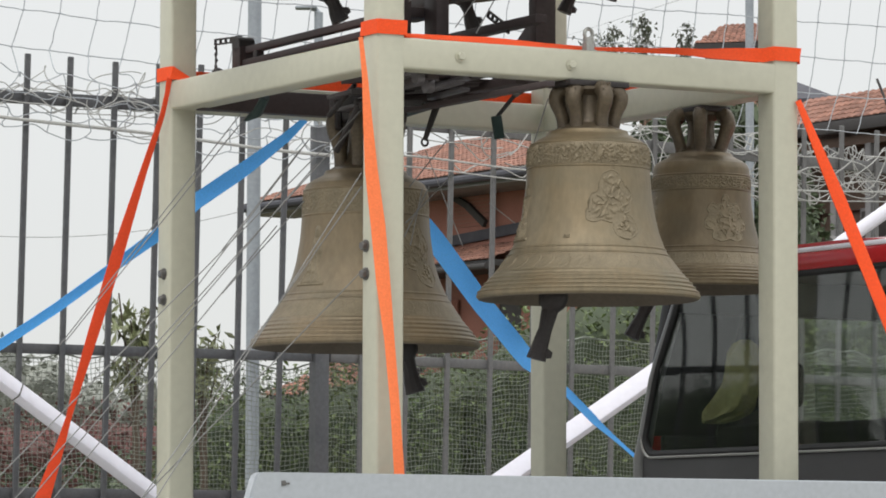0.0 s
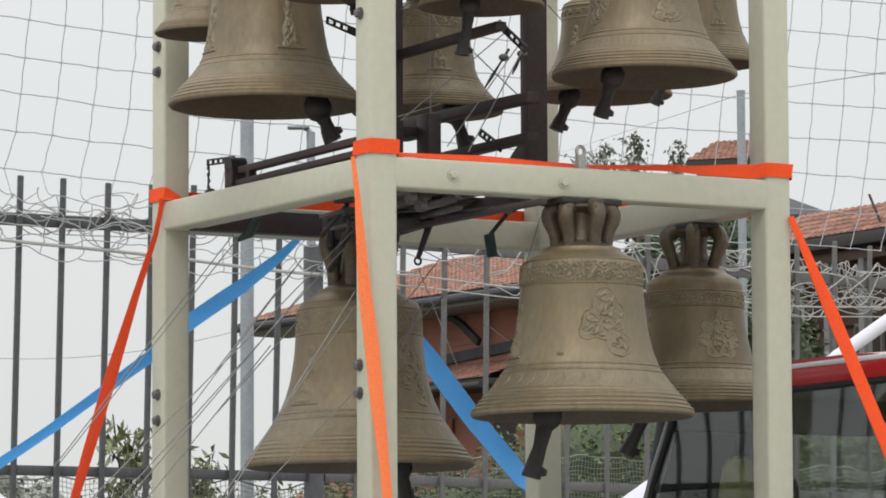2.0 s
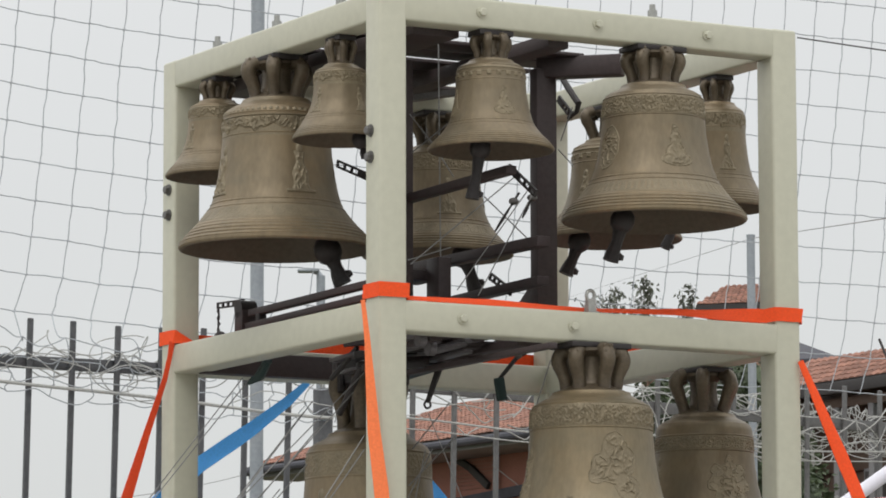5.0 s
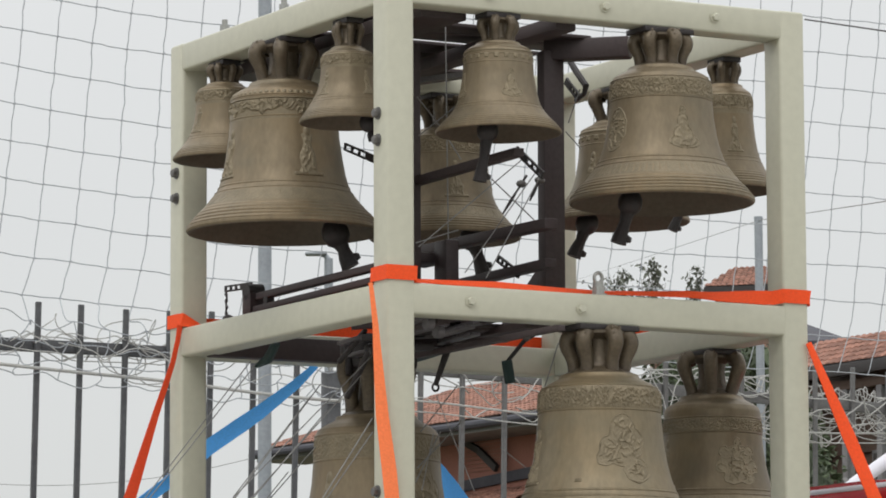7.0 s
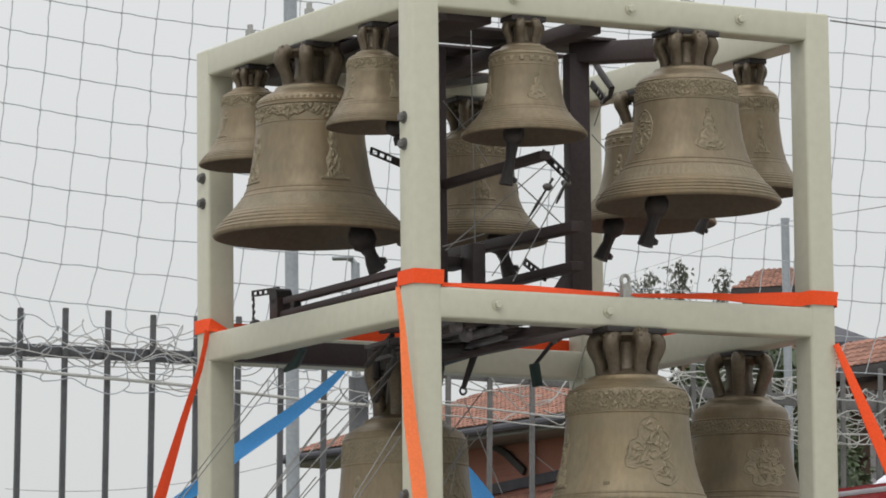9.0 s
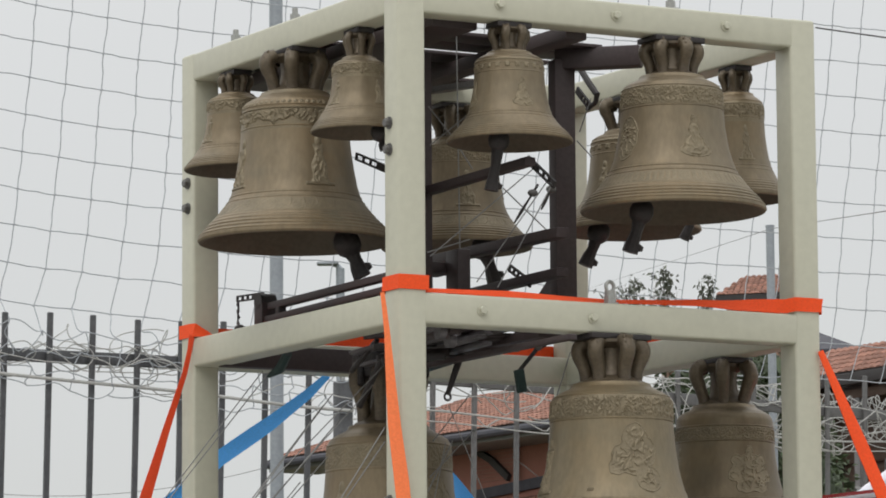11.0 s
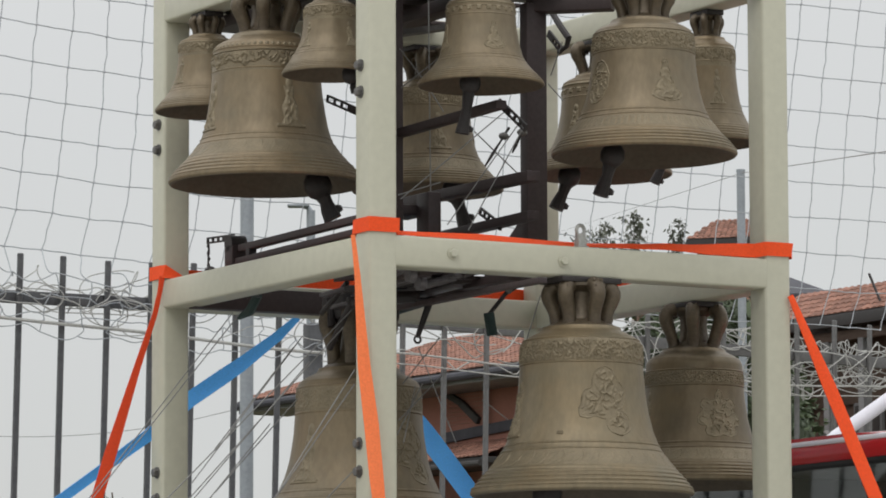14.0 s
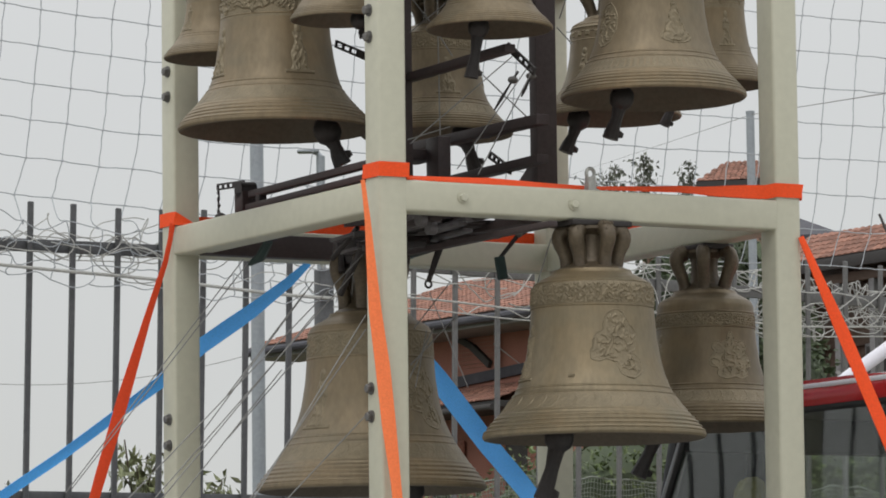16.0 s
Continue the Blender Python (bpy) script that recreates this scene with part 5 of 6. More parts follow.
def tangle(name, m, u0, u1, zlow, zhigh, count, seed, label, mat, r=0.0035, step=0.045, run=(6, 18), bend=0.5):
    """Loose net bundled on the fence rail: many looping cords."""
    rnd = random.Random(seed)
    bm = bmesh.new()
    for _ in range(count):
        u = rnd.uniform(u0, u1)
        z = rnd.uniform(zlow, zhigh) if rnd.random() < 0.55 else rnd.gauss((zlow + zhigh) / 2, (zhigh - zlow) * 0.12)
        a = rnd.gauss(0, 0.55) + (math.pi if rnd.random() < 0.5 else 0)
        curl = rnd.uniform(-bend, bend) * 0.5
        y = rnd.uniform(-0.07, 0.08)
        pts = []
        for k in range(rnd.randint(*run)):
            pts.append((u, y, z))
            a += curl + rnd.uniform(-0.9, 0.9) * bend
            if rnd.random() < 0.12:
                curl = rnd.uniform(-1.6, 1.6) * bend
            u += math.cos(a) * step
            z += math.sin(a) * step * 0.62
            y += rnd.uniform(-0.012, 0.012)
            if z > zhigh or z < zlow:
                a = -a
                z = min(max(z, zlow), zhigh)
        if len(pts) > 3:
            # round the corners
            sm = [Vector(pts[0])]
            for q0, q1 in zip(pts, pts[1:]):
                sm += [Vector(q0).lerp(Vector(q1), 0.25), Vector(q0).lerp(Vector(q1), 0.75)]
            strand(sm + [Vector(pts[-1])], r, bm, 5)
    return solid(name, bm, mat, m, label, "net", "bundled net", kind="stuff")


tangle("bundled_net", PANEL_A, -0.2, 1.9, 2.85, 3.13, 12, 4, "loose white net bundled along the top rail of the fence", NET_CORD, 0.0023, 0.04, (16, 34), 0.34)
tangle("bundled_net", PANEL_A, -0.2, 1.9, 2.94, 3.05, 18, 9, "loose white net wound tightly round the fence rail", NET_CORD, 0.0025, 0.04, (14, 30), 0.34)
tangle("bundled_net", PANEL_B, 1.6, 4.4, 2.80, 3.10, 20, 14, "loose white net bundled and hanging from the far fence", NET_CORD, 0.0029, 0.050, (20, 44), 0.34)
tangle("bundled_net", PANEL_B, 0.2, 1.3, 2.86, 3.02, 8, 23, "few loose strands of white net on the far fence", NET_CORD, 0.0029, 0.05, (14, 28), 0.30)
tangle("bundled_net", PANEL_B, 1.6, 4.6, 2.87, 3.08, 28, 24, "thick knot of loose white net on the far fence", NET_CORD, 0.0029, 0.055, (20, 44), 0.27)
rope = [(u_, -0.05, 2.905 - 0.075 * (u_ - 0.4) / 1.4 * (1.0 + 0.1 * math.sin(u_ * 5))) for u_ in np.linspace(-1.0, 1.86, 30)]
solid("net_rope", tube(rope, 0.007, 8), NET_CORD, PANEL_A, "twisted off-white edge rope of the net tied along the fence", "rope", "net ropes")
for dz, rr in ((0.0, 0.0044), (-0.045, 0.003)):
    solid("net_rope", tube([(u_, -0.06, 2.835 + dz + 0.012 * math.sin(u_ * 4) + 0.03 * u_ * 0.3) for u_ in np.linspace(0.0, 4.6, 40)], rr, 8), NET_CORD, PANEL_B, "twisted off-white edge rope of the net on the far fence", "rope", "net ropes")


def fine_net(m, u0, u1, z0, z1, cell, seed, label):
    bm = bmesh.new()
    nu, nz = int((u1 - u0) / cell), int((z1 - z0) / cell)

    def at(i, j):
        return Vector((u0 + i * cell + 0.010 * wob(i * 0.25, j * 0.3, seed), 0.06 + 0.03 * wob(i * 0.12, j * 0.1, seed + 2), z0 + j * cell + 0.018 * wob(i * 0.16, j * 0.25, seed + 4) + 0.02 * wob(i * 0.05, 0, seed) + (0.022 * wob(i * 0.09, 3.3, seed) * (j / nz) ** 2)))
    for j in range(nz + 1):
        strand([at(i, j) for i in range(0, nu + 1)], 0.0016 if j < nz else 0.0042, bm, 3)
    for i in range(nu + 1):
        strand([at(i, j) for j in range(nz + 1)], 0.0013, bm, 3)
    return solid("wind_net", bm, NET_FINE, m, label, "net", "fine nets", kind="stuff")


fine_net(PANEL_A, -0.1, 1.86, 1.38, 1.97, 0.0195, 3, "fine pale green netting tied behind the fence bars")
fine_net(PANEL_B, 0.04, 0.34, 1.38, 1.98, 0.0195, 5, "narrow strip of fine pale netting beside the corner post")
fine_net(PANEL_B, 0.35, 4.2, 1.38, 2.13, 0.0195, 8, "fine pale green netting tied behind the far fence bars")


# ---- poles ----
def pole(x, y, top, r, label):
    th = thing("net_pole", pose(x, y, 0), label, "pole", "tall poles")
    part("shaft", tube([(0, 0, 0), (0, 0, top)], r, 20), GALV, th)
    part("cap", tube([(0, 0, top), (0, 0, top + 0.012)], r * 1.08, 20), GALV, th)
    return th


pole(-0.866, 20.0, 5.9, 0.031, "tall galvanised steel net pole behind the fence")
pole(1.530, 22.0, 4.098, 0.021, "slim galvanised steel net pole")
lamp = thing("street_lamp", pose(-0.862, 30.0, 0), "slim grey street lamp with a short arm", "street lamp")
part("shaft", tube([(0, 0, 0), (0, 0, 4.93)], 0.030, 16), GALV, lamp)
part("arm", tube([(0, 0, 4.92), (-0.02, 0, 4.950), (-0.06, 0, 4.958)], [0.022, 0.018, 0.012], 10), GALV, lamp)
part("lamp_head", box((0.15, 0.10, 0.020), (-0.085, 0, 4.962), 0.008), GALV, lamp)
overhead = [tube([Vector((-11.294, 104.000, 9.090)).lerp(Vector((-4.687, 104.300, 9.697)), k / 14) + Vector((0, 0, -0.3 * 4 * (k / 14) * (1 - k / 14))) for k in range(15)], 0.008, 6),
            tube([(2.449, 90.000, 12.107), (1.534, 22.000, 4.092), (1.451, 14.000, 3.074)], 0.0018, 6)]
for b_, lab in zip(overhead, ("thin overhead cable crossing the pale sky", "thin overhead cable slanting over the roofs")):
    solid("overhead_cable", b_, CABLE_PALE, pose(0, 0, 0), lab, "cable", "overhead cables")
solid("guy_wire", tube([(1.375, 17.000, 4.204), (1.723, 16.500, 4.053)], 0.0032, 6), WIRE_DARK, pose(0, 0, 0), "dark guy wire running away from the frame top", "wire", "overhead cables")


# ---- plants ----
def leaf_cloud(pts, size, rnd, slim=0.38, droop=0.3):
    """Many small folded leaves, one at each point."""
    verts, faces = [], []
    for c in pts:
        c = Vector(c)
        L = size * rnd.uniform(0.6, 1.3)
        d = Vector((rnd.gauss(0, 1), rnd.gauss(0, 1), rnd.gauss(-droop, 0.8))).normalized()
        s = d.orthogonal().normalized()
        s.rotate(Matrix.Rotation(rnd.uniform(0, 6.28), 3, d))
        nrm = d.cross(s)
        w = L * slim * 0.5
        k = len(verts)
        verts += [c, c + d * L * 0.45 + s * w + nrm * w * 0.35, c + d * L * 0.5, c + d * L * 0.45 - s * w + nrm * w * 0.35, c + d * L - nrm * L * 0.12]
        faces += [(k, k + 1, k + 2), (k, k + 2, k + 3), (k + 1, k + 4, k + 2), (k + 2, k + 4, k + 3)]
    me = bpy.data.meshes.new("leaves")
    me.from_pydata([tuple(v_) for v_ in verts], [], faces)
    return me


def leaf_part(name, pts, size, mat, parent, seed, slim=0.38, kind="", droop=0.3):
    me = leaf_cloud(pts, size, random.Random(seed), slim, droop)
    me.materials.append(mat)
    ob = new(name, me)
    ob.parent = parent
    return tagged(ob, kind=kind)


def tree(name, x, y, top, spread, low, n, leaf, mat, seed, label, slim=0.38, clumps=16):
    """A tapered trunk, forking limbs and leaves that gather at the limbs' ends."""
    rnd = random.Random(seed)
    th = thing(name, pose(x, y, 0), label, "tree")
    trunk_top = low + (top - low) * 0.35
    part("trunk", tube([(0, 0, 0), (0.02, 0, trunk_top * 0.5), (0, 0.02, trunk_top)], [0.06 * spread + 0.03, 0.05 * spread + 0.02, 0.03 * spread + 0.01], 9), BARK, th)
    pts = []
    for k in range(clumps):
        a = rnd.uniform(0, 6.28)
        rr = spread * math.sqrt(rnd.random())
        tip = Vector((rr * math.cos(a), rr * math.sin(a) * 0.8, low + (top - low) * (0.25 + 0.75 * rnd.random() * (1 - 0.35 * (rr / spread) ** 2))))
        root = Vector((0, 0, trunk_top * rnd.uniform(0.75, 1.0)))
        midp = root.lerp(tip, 0.55) + Vector((rnd.uniform(-.1, .1), rnd.uniform(-.1, .1), 0.06)) * spread
        part("limb", tube([root, midp, tip], [0.018 * spread + 0.006, 0.011 * spread + 0.003, 0.004], 6), BARK, th)
        for _ in range(n // clumps):
            t = rnd.random() ** 0.6
            base = midp.lerp(tip, t)
            cr = spread * 0.20
            pts.append(base + Vector((rnd.gauss(0, cr), rnd.gauss(0, cr), rnd.gauss(0, cr * 0.8))))
    leaf_part("crown", pts, leaf, mat, th, seed + 1, slim, droop=1.1)
    return th


tree("small_tree", -1.54, 22.0, 2.54, 0.19, 1.95, 380, 0.078, LEAF_PALE, 5, "small broad-leaved tree with drooping green leaves behind the fence", 0.30, 12)
tree("small_tree", -1.22, 22.3, 2.46, 0.15, 1.95, 240, 0.078, LEAF_PALE, 6, "slight broad-leaved tree with thin green leaves", 0.30, 9)
tree("tall_tree", 4.07, 90.0, 12.66, 0.27, 11.50, 300, 0.13, LEAF_HAZE, 8, "tall thin tree whose leafy top shows over the roofs", 0.45, 14)
tree("tall_tree", 4.93, 90.0, 12.48, 0.20, 11.50, 190, 0.13, LEAF_HAZE, 11, "tall thin tree with a sparse dark top", 0.45, 10)
tree("tall_tree", 3.55, 91.0, 12.45, 0.62, 11.70, 620, 0.12, LEAF_HAZE, 12, "slender tree with sparse dark top leaves", 0.45, 9)


def hedge(name, x0, x1, y, height, n, leaf, mat, seed, label, thick=0.7, slim=0.5, floor=1.0):
    """A clipped mass of leaves over a solid, mostly dark leaf-coloured core; height is a function of x."""
    rnd = random.Random(seed)
    core = bmesh.new()
    nx = max(6, int((x1 - x0) / 0.22))
    rows = []
    for i in range(nx + 1):
        x = x0 + (x1 - x0) * i / nx
        h = height(x) - 0.14
        rows.append([core.verts.new((x, y + d_ + 0.08 * wob(i * 0.8, z_, seed), z_)) for d_, z_ in ((-thick * 0.32, 0.0), (-thick * 0.34, h * 0.5), (-thick * 0.28, h * 0.92), (0, h), (thick * 0.3, h * 0.9), (thick * 0.34, 0.0))])
    for a, b in zip(rows, rows[1:]):
        for k in range(5):
            core.faces.new((a[k], a[k + 1], b[k + 1], b[k]))
    core.faces.new(rows[0])
    core.faces.new(rows[-1][::-1])
    th = thing(name, pose(0, 0, 0), label, "hedge", kind="stuff")
    # the far woods' core takes the same hazed leaf colour
    part("core", core, mat if mat in (LEAF_RED, LEAF_FAR_HAZE) else LEAF_DARK, th)
    pts = []
    for _ in range(n):
        x = rnd.uniform(x0, x1)
        h = height(x)
        z = floor + (h - floor) * rnd.random() ** 0.85 + rnd.gauss(0, 0.05)
        lump = 0.16 * noise.noise(Vector((x * 2.2, z * 2.2, seed)))
        pts.append((x, y - thick * 0.36 + lump + rnd.gauss(0, 0.09), min(z, h + 0.10 + 0.2 * noise.noise(Vector((x * 3, seed, 0))))))
    leaf_part("leaves", pts, leaf, mat, th, seed + 3, slim, "stuff")
    return th


def curve_of(pairs, wave=0.07, seed=0):
    xs, hs = [a for a, _ in pairs], [b for _, b in pairs]
    return lambda x: float(np.interp(x, xs, hs)) + wave * noise.noise(Vector((x * 2.7, seed, 0.4))) + wave * 0.5 * noise.noise(Vector((x * 7, seed, 2.4)))


hedge("hedge", -1.62, 0.1, 25.0, curve_of(((-1.62, 1.9), (-1.42, 2.20), (-0.8, 2.25), (-0.5, 2.33), (0.1, 2.40)), 0.06, 2), 7500, 0.042, LEAF, 21, "loose green hedge behind the netted fence")
hedge("hedge", 0.0, 3.2, 25.4, curve_of(((0.0, 2.42), (0.3, 2.52), (0.6, 2.76), (1.3, 2.82), (2.0, 2.85), (3.2, 2.9)), 0.10, 6), 9500, 0.046, LEAF, 31, "tall loose green hedge behind the netted fence")
hedge("hedge", 1.95, 2.32, 26.5, curve_of(((1.95, 3.30), (2.15, 3.45), (2.32, 3.2)), 0.08, 9), 1500, 0.06, LEAF_DARK, 41, "narrow dark evergreen beside the porch house", 0.5)
hedge("red_hedge", -4.2, -1.0, 31.0, curve_of(((-4.2, 2.28), (-2.6, 2.26), (-1.6, 2.30), (-1.0, 2.20)), 0.10, 4), 6500, 0.055, LEAF_RED, 51, "dark red leaved hedge beyond the fence")
hedge("hedge", -4.2, -1.7, 27.5, curve_of(((-4.2, 1.80), (-2.6, 1.76), (-1.7, 1.80)), 0.10, 14), 5000, 0.048, LEAF_DARK, 61, "dark green hedge at the foot of the red hedge")
hedge("hedge", -24.0, -4.3, 27.6, curve_of(((-24, 2.85), (-14, 2.75), (-4.3, 2.5)), 0.12, 15), 7000, 0.11, LEAF_DARK, 65, "long dark green hedge running on behind the fence")
hedge("far_woods", -16.0, 12.0, 95.0, curve_of(((-16, 5.6), (-10.5, 5.8), (-8.2, 5.6), (-6.5, 5.1), (-4, 4.7), (12, 4.6)), 0.55, 17), 15000, 0.17, LEAF_FAR_HAZE, 71, "far woods with distance haze put into pale grey-green leaves", 3.0, 0.5, 2.0)


hedge("tall_hedge", 2.35, 5.1, 60.0, curve_of(((2.35, 7.0), (2.9, 7.5), (3.6, 7.7), (4.3, 7.7), (4.7, 7.2), (4.9, 6.6), (5.1, 5.8)), 0.25, 19), 5200, 0.13, LEAF_DARK, 81, "tall dark evergreen screen before the houses", 1.4, 0.5, 2.5)


# ---- houses ----
def tile_roof(name, length, run, rise, parent, pitch=0.17, course=0.23, hip0=0.0, hip1=0.0, y0=0.0, z0=0.0, x0=0.0):
    """Rows of half-round tiles from an eave along x, going up along y. hip: how far each end draws in over the run."""
    slope = math.hypot(run, rise)
    verts, faces = [], []
    nc, nr = int(length / pitch), int(slope / course)
    rnd = random.Random(int(length * 100))
    for r in range(nr):
        s0, s1 = r / nr, (r + 1.12) / nr
        for c_ in range(nc):
            x = x0 + (c_ + 0.5) * pitch
            t = (r + 0.5) / nr
            if x - x0 < hip0 * t or x0 + length - x < hip1 * t:
                continue
            lift = 0.004 + rnd.uniform(0, 0.010)
            jig = rnd.uniform(-0.012, 0.012)
            k = len(verts)
            for s, up in ((s0, 0.022 + lift), (min(1.0, s1), 0.004)):
                for a in range(5):
                    q = a / 4
                    verts.append((x + jig + (q - 0.5) * pitch * 1.02, y0 + run * s, z0 + rise * s + up + 0.036 * math.sin(math.pi * q)))
            for a in range(4):
                faces.append((k + a, k + a + 1, k + 6 + a, k + 5 + a))
            faces.append((k + 4, k + 3, k + 2, k + 1, k))
    me = bpy.data.meshes.new(name)
    me.from_pydata(verts, [], faces)
    me.materials.append(TILE)
    ob = new(name, me)
    ob.parent = parent
    return tagged(ob, kind="stuff")


def slab(quad, thick, mat, name, parent, label=""):
    bm = bmesh.new()
    up = [bm.verts.new(q) for q in quad]
    dn = [bm.verts.new((q[0], q[1], q[2] - thick)) for q in quad]
    bm.faces.new(up)
    bm.faces.new(dn[::-1])
    for k in range(len(quad)):
        j = (k + 1) % len(quad)
        bm.faces.new((up[k], dn[k], dn[j], up[j]))
    return part(name, bm, mat, parent, label, smooth=False)


def house_window(parent, x, y, z, w, h, shutter=None):
    fr = part("window", box((w + 0.14, 0.10, h + 0.14), (x, y, z), 0.01), EAVE_PALE, parent)
    part("pane", box((w, 0.04, h), (x, y - 0.05, z), 0.004), SHUTTER, fr)
    if shutter:
        for s in (-1, 1):
            sh = part("shutter", box((w * 0.5, 0.05, h), (x + s * (w * 0.78), y - 0.06, z), 0.006), shutter, parent)
            for k in range(9):
                part("slat", box((w * 0.42, 0.03, h * 0.05), (x + s * (w * 0.78), y - 0.09, z - h * 0.44 + k * h * 0.11), 0.004, 1), shutter, sh)


# the red house: eave runs along x, the roof climbs along y
HA = pose(-4.755, 104.000, 9.806, 0, 0, -57)
zA = HA.translation.z
HA = pose(HA.translation.x, HA.translation.y, 0, 0, 0, -57)
house = thing("red_house", HA, "red plastered house with terracotta tiled roof and deep eaves", "house")
part("wall", box((11.0, 2.6, zA - 0.10), (1.4 + 5.5, 1.4 + 1.3, (zA - 0.10) / 2), 0.02), PLASTER_RED, house)
RUN, RISE = 3.6, 1.38
slab(((0, 0, zA), (13.2, 0, zA), (13.2 - RUN, RUN, zA + RISE), (RUN, RUN, zA + RISE)), 0.16, EAVE, "roof_slab", house)
slab(((0, 0, zA), (RUN, RUN, zA + RISE), (0, 2 * RUN, zA)), 0.16, EAVE, "roof_slab", house)
part("eave_soffit", box((13.0, 1.35, 0.12), (6.55, 0.72, zA - 0.22), 0.01), EAVE_PALE, house, "pale boarded eave")
part("gutter", tube([(0, -0.06, zA - 0.12), (13.2, -0.06, zA - 0.12)], 0.10, 10), SLATE, house, "dark lead gutter")
tile_roof("roof_tiles", 13.2, RUN, RISE, house, hip0=RUN, hip1=RUN, z0=zA)
for wx in (3.2, 6.4, 9.4):
    house_window(house, wx, 1.38, zA - (3.2 if wx > 5.6 else 1.55), 0.85, 1.25, PLASTER_RED)
porch = part("porch_roof", box((5.2, 1.5, 0.14), (8.2, 0.6, zA - 2.00), 0.01), EAVE, house)
tile_roof("porch_tiles", 5.2, 1.5, 0.5, porch, y0=-0.2, z0=zA - 1.94, x0=5.6)
part("dark_wall_bar", span((6.3, 1.34, 9.86), (7.64, 1.34, 9.31), 0.10, 0.15, 0.01), EAVE, house, "dark slanting bar under the eave")
part("dark_wall_bar", span((7.64, 1.34, 9.31), (8.35, 1.34, 8.86), 0.10, 0.17, 0.01), EAVE, house, "dark slanting bar under the eave")
part("dark_strip", span((6.9, 1.36, 8.56), (9.9, 1.36, 8.70), 0.08, 0.24, 0.01), SLATE, house, "dark strip on the wall above the porch roof")
part("downpipe", tube([(8.72, 1.30, 8.7), (8.72, 1.30, 9.7)], 0.045, 8), EAVE_PALE, house)
for k in range(9):
    part("clapboard", box((1.5, 0.03, 0.012), (7.75, 1.385, 8.85 + 0.09 * k), 0.003, 1), PLASTER_TAN, house)
part("porch_gutter", tube([(5.6, -0.24, zA - 2.08), (10.8, -0.24, zA - 2.08)], 0.07, 10), EAVE, house)
part("chimney", box((0.6, 0.6, 1.4), (9.0, 3.4, zA + 0.9), 0.02), PLASTER_RED, house)

# a second wing with its own low tiled roof
HW = pose(-0.922, 112.000, 11.383, 0, 0, 8)
zw = HW.translation.z
HW = pose(HW.translation.x, HW.translation.y, 0, 0, 0, 8)
wing = thing("red_house", HW, "low red house wing with a broad terracotta roof", "house")
part("wall", box((4.2, 5.0, zw - 0.2), (2.7, 3.2, (zw - 0.2) / 2), 0.02), PLASTER_RED, wing)
slab(((-0.6, 0, zw), (5.2, 0, zw), (5.2, 4.5, zw + 0.80), (0.9, 4.5, zw + 0.80)), 0.15, EAVE, "roof_slab", wing)
tile_roof("roof_tiles", 5.8, 4.5, 0.80, wing, hip0=1.5, z0=zw, x0=-0.6)

# the house with a porch on the other side
HB = pose(7.423, 102.000, 11.385, 0, 0, -58)
zB = HB.translation.z
HB = pose(HB.translation.x, HB.translation.y, 0, 0, 0, -58)
hb = thing("porch_house", HB, "tan house with a terracotta tiled roof over a pillared porch", "house")
part("wall", box((9.0, 3.0, zB - 0.2), (5.2, 2.6, (zB - 0.2) / 2), 0.02), PORCH_WOOD, hb)
RB, UB = 1.25, 0.78
slab(((0, 0, zB), (10, 0, zB), (10, RB, zB + UB), (0, RB, zB + UB)), 0.14, EAVE, "roof_slab", hb)
slab(((0, 2 * RB + 0.4, zB - 0.1), (0, RB, zB + UB), (10, RB, zB + UB), (10, 2 * RB + 0.4, zB - 0.1)), 0.10, EAVE, "roof_slab", hb)
part("fascia", box((10.0, 0.12, 0.26), (5.0, 0.0, zB - 0.15), 0.01), EAVE, hb)
part("porch_beam", box((9.8, 0.20, 0.22), (5.1, 0.35, zB - 0.46), 0.01), PORCH_WOOD, hb)
for px_ in (1.1, 2.3, 3.6, 5.2, 7.0):
    part("porch_pillar", box((0.20, 0.20, zB - 0.55), (px_, 0.35, (zB - 0.55) / 2), 0.01), EAVE_PALE, hb)
part("porch_back", box((9.5, 0.1, 2.0), (4.95, 1.06, zB - 0.95), 0.01), PORCH_WOOD, hb)
part("gable_wall", box((0.14, 2.3, zB - 0.12), (0.40, 1.5, (zB - 0.12) / 2), 0.01), PORCH_WOOD, hb)
house_window(hb, 2.9, 1.02, zB - 2.6, 0.9, 1.2)
tile_roof("roof_tiles", 10.0, RB, UB, hb, pitch=0.24, course=0.245, z0=zB)
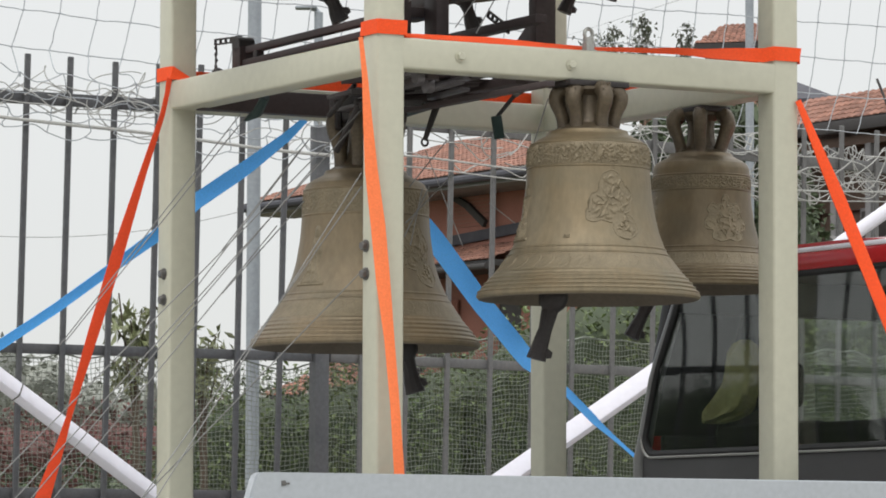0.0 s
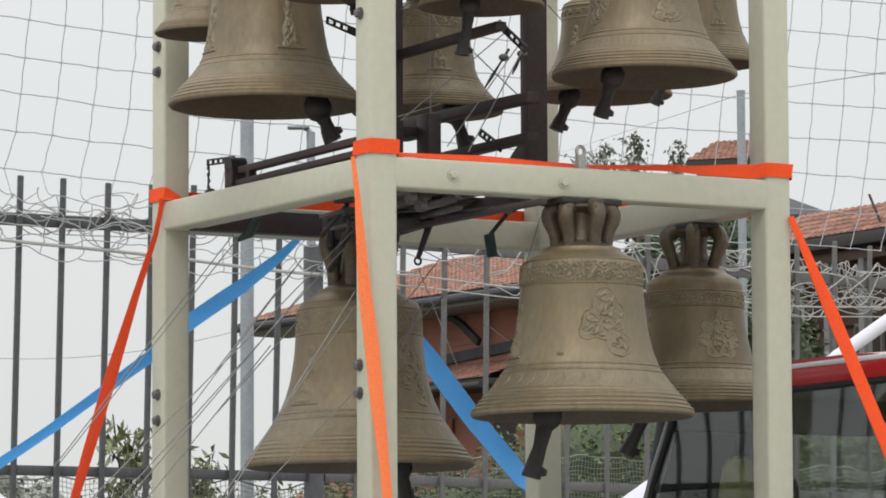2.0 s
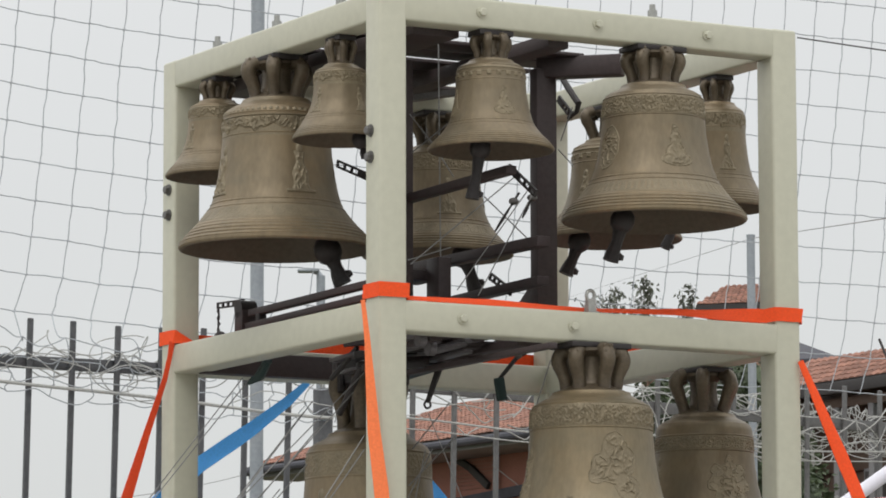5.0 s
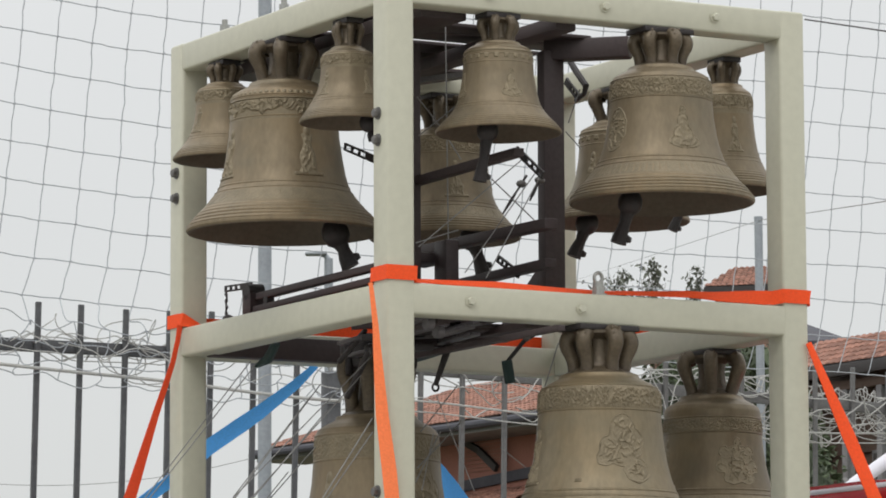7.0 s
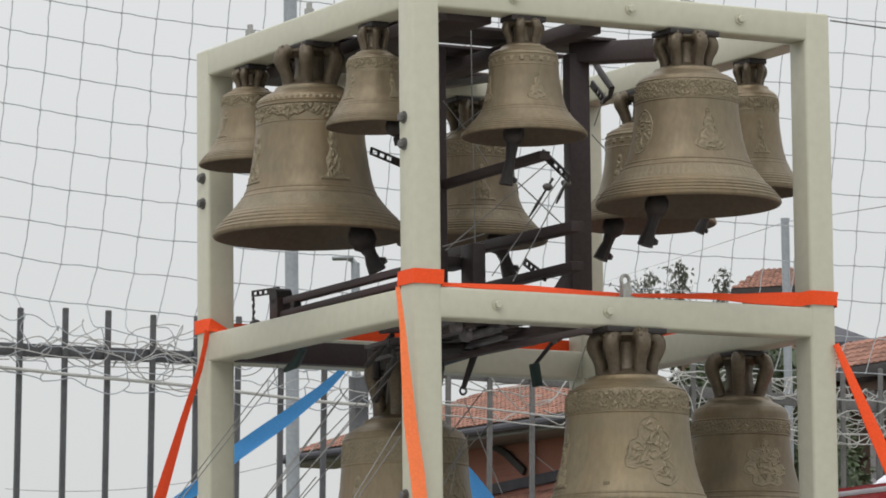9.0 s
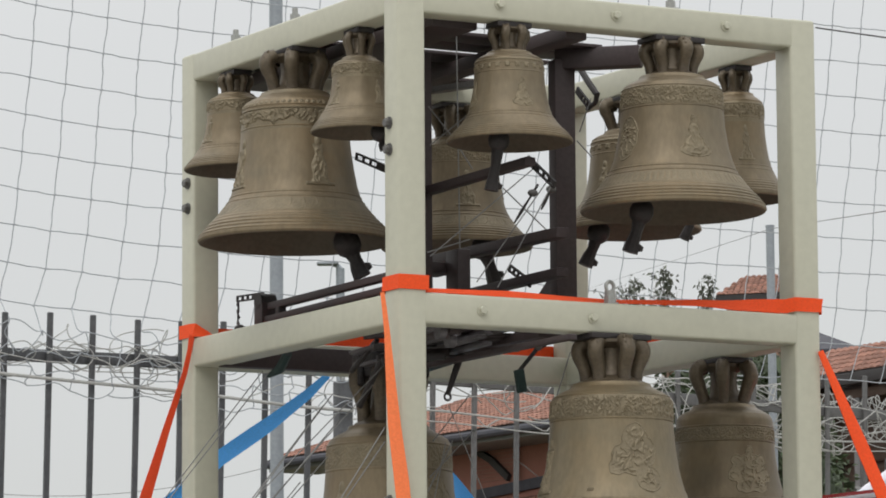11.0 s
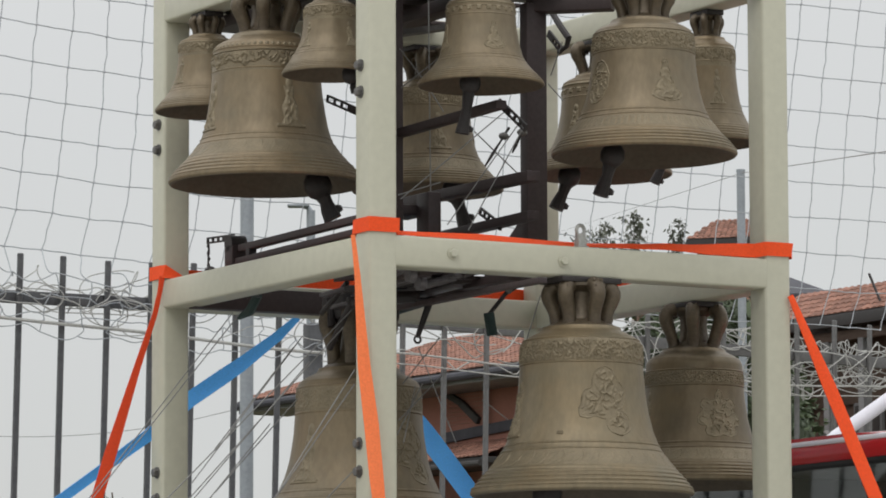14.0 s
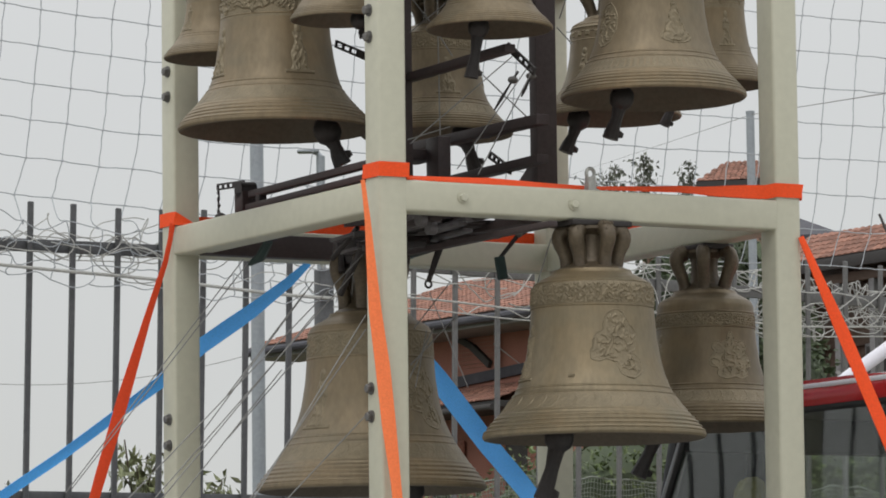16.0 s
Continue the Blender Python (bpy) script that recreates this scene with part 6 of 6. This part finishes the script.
part("vent_pipe", tube([(4.35, 0.3, zB + 0.12), (3.90, 0.3, zB + 0.86)], 0.03, 8), IRON, hb)
HS = pose(9.873, 125.000, 15.388, 0, 0, 0)
zs_ = HS.translation.z
HS = pose(HS.translation.x, HS.translation.y, 0, 0, 0, 0)
sl = thing("slate_roofed_house", HS, "dark slate roofed house beyond the porch house", "house")
part("wall", box((5, 4, zs_ - 0.8), (-1.6, 3.0, (zs_ - 0.8) / 2), 0.02), PLASTER_TAN, sl)
slab(((-5.0, 0, zs_ - 0.9), (1.35, 0, zs_ - 0.72), (0.1, 2.5, zs_ + 0.1), (-5.0, 2.5, zs_ + 0.1)), 0.2, SLATE, "roof", sl)
HC = pose(6.71, 118.000, 15.34, 0, 0, -14)
zc_ = HC.translation.z
HC = pose(HC.translation.x, HC.translation.y, 0, 0, 0, -14)
hc = thing("far_house", HC, "far house with a small hipped terracotta roof", "house")
part("wall", box((1.9, 1.9, zc_ - 0.1), (1.2, 1.2, (zc_ - 0.1) / 2), 0.02), PLASTER_TAN, hc)
slab(((0, 0, zc_), (2.5, 0, zc_), (1.50, 1.2, zc_ + 0.64), (0.62, 1.2, zc_ + 0.64)), 0.14, EAVE, "roof_slab", hc)
tile_roof("roof_tiles", 2.5, 1.2, 0.64, hc, pitch=0.15, course=0.16, hip0=0.62, hip1=1.0, z0=zc_)
HD = pose(-4.056, 96.000, 4.943, 0, 0, -25)
zd_ = HD.translation.z
HD = pose(HD.translation.x, HD.translation.y, 0, 0, 0, -25)
hd = thing("far_house", HD, "low far house with a terracotta roof behind the hedge", "house")
part("wall", box((2.6, 2.6, zd_ - 0.1), (1.6, 1.7, (zd_ - 0.1) / 2), 0.02), PLASTER_RED, hd)
slab(((0, 0, zd_), (3.2, 0, zd_), (3.2, 1.8, zd_ + 0.75), (1.0, 1.8, zd_ + 0.75)), 0.14, EAVE, "roof_slab", hd)
tile_roof("roof_tiles", 3.2, 1.8, 0.75, hd, hip0=1.0, z0=zd_)
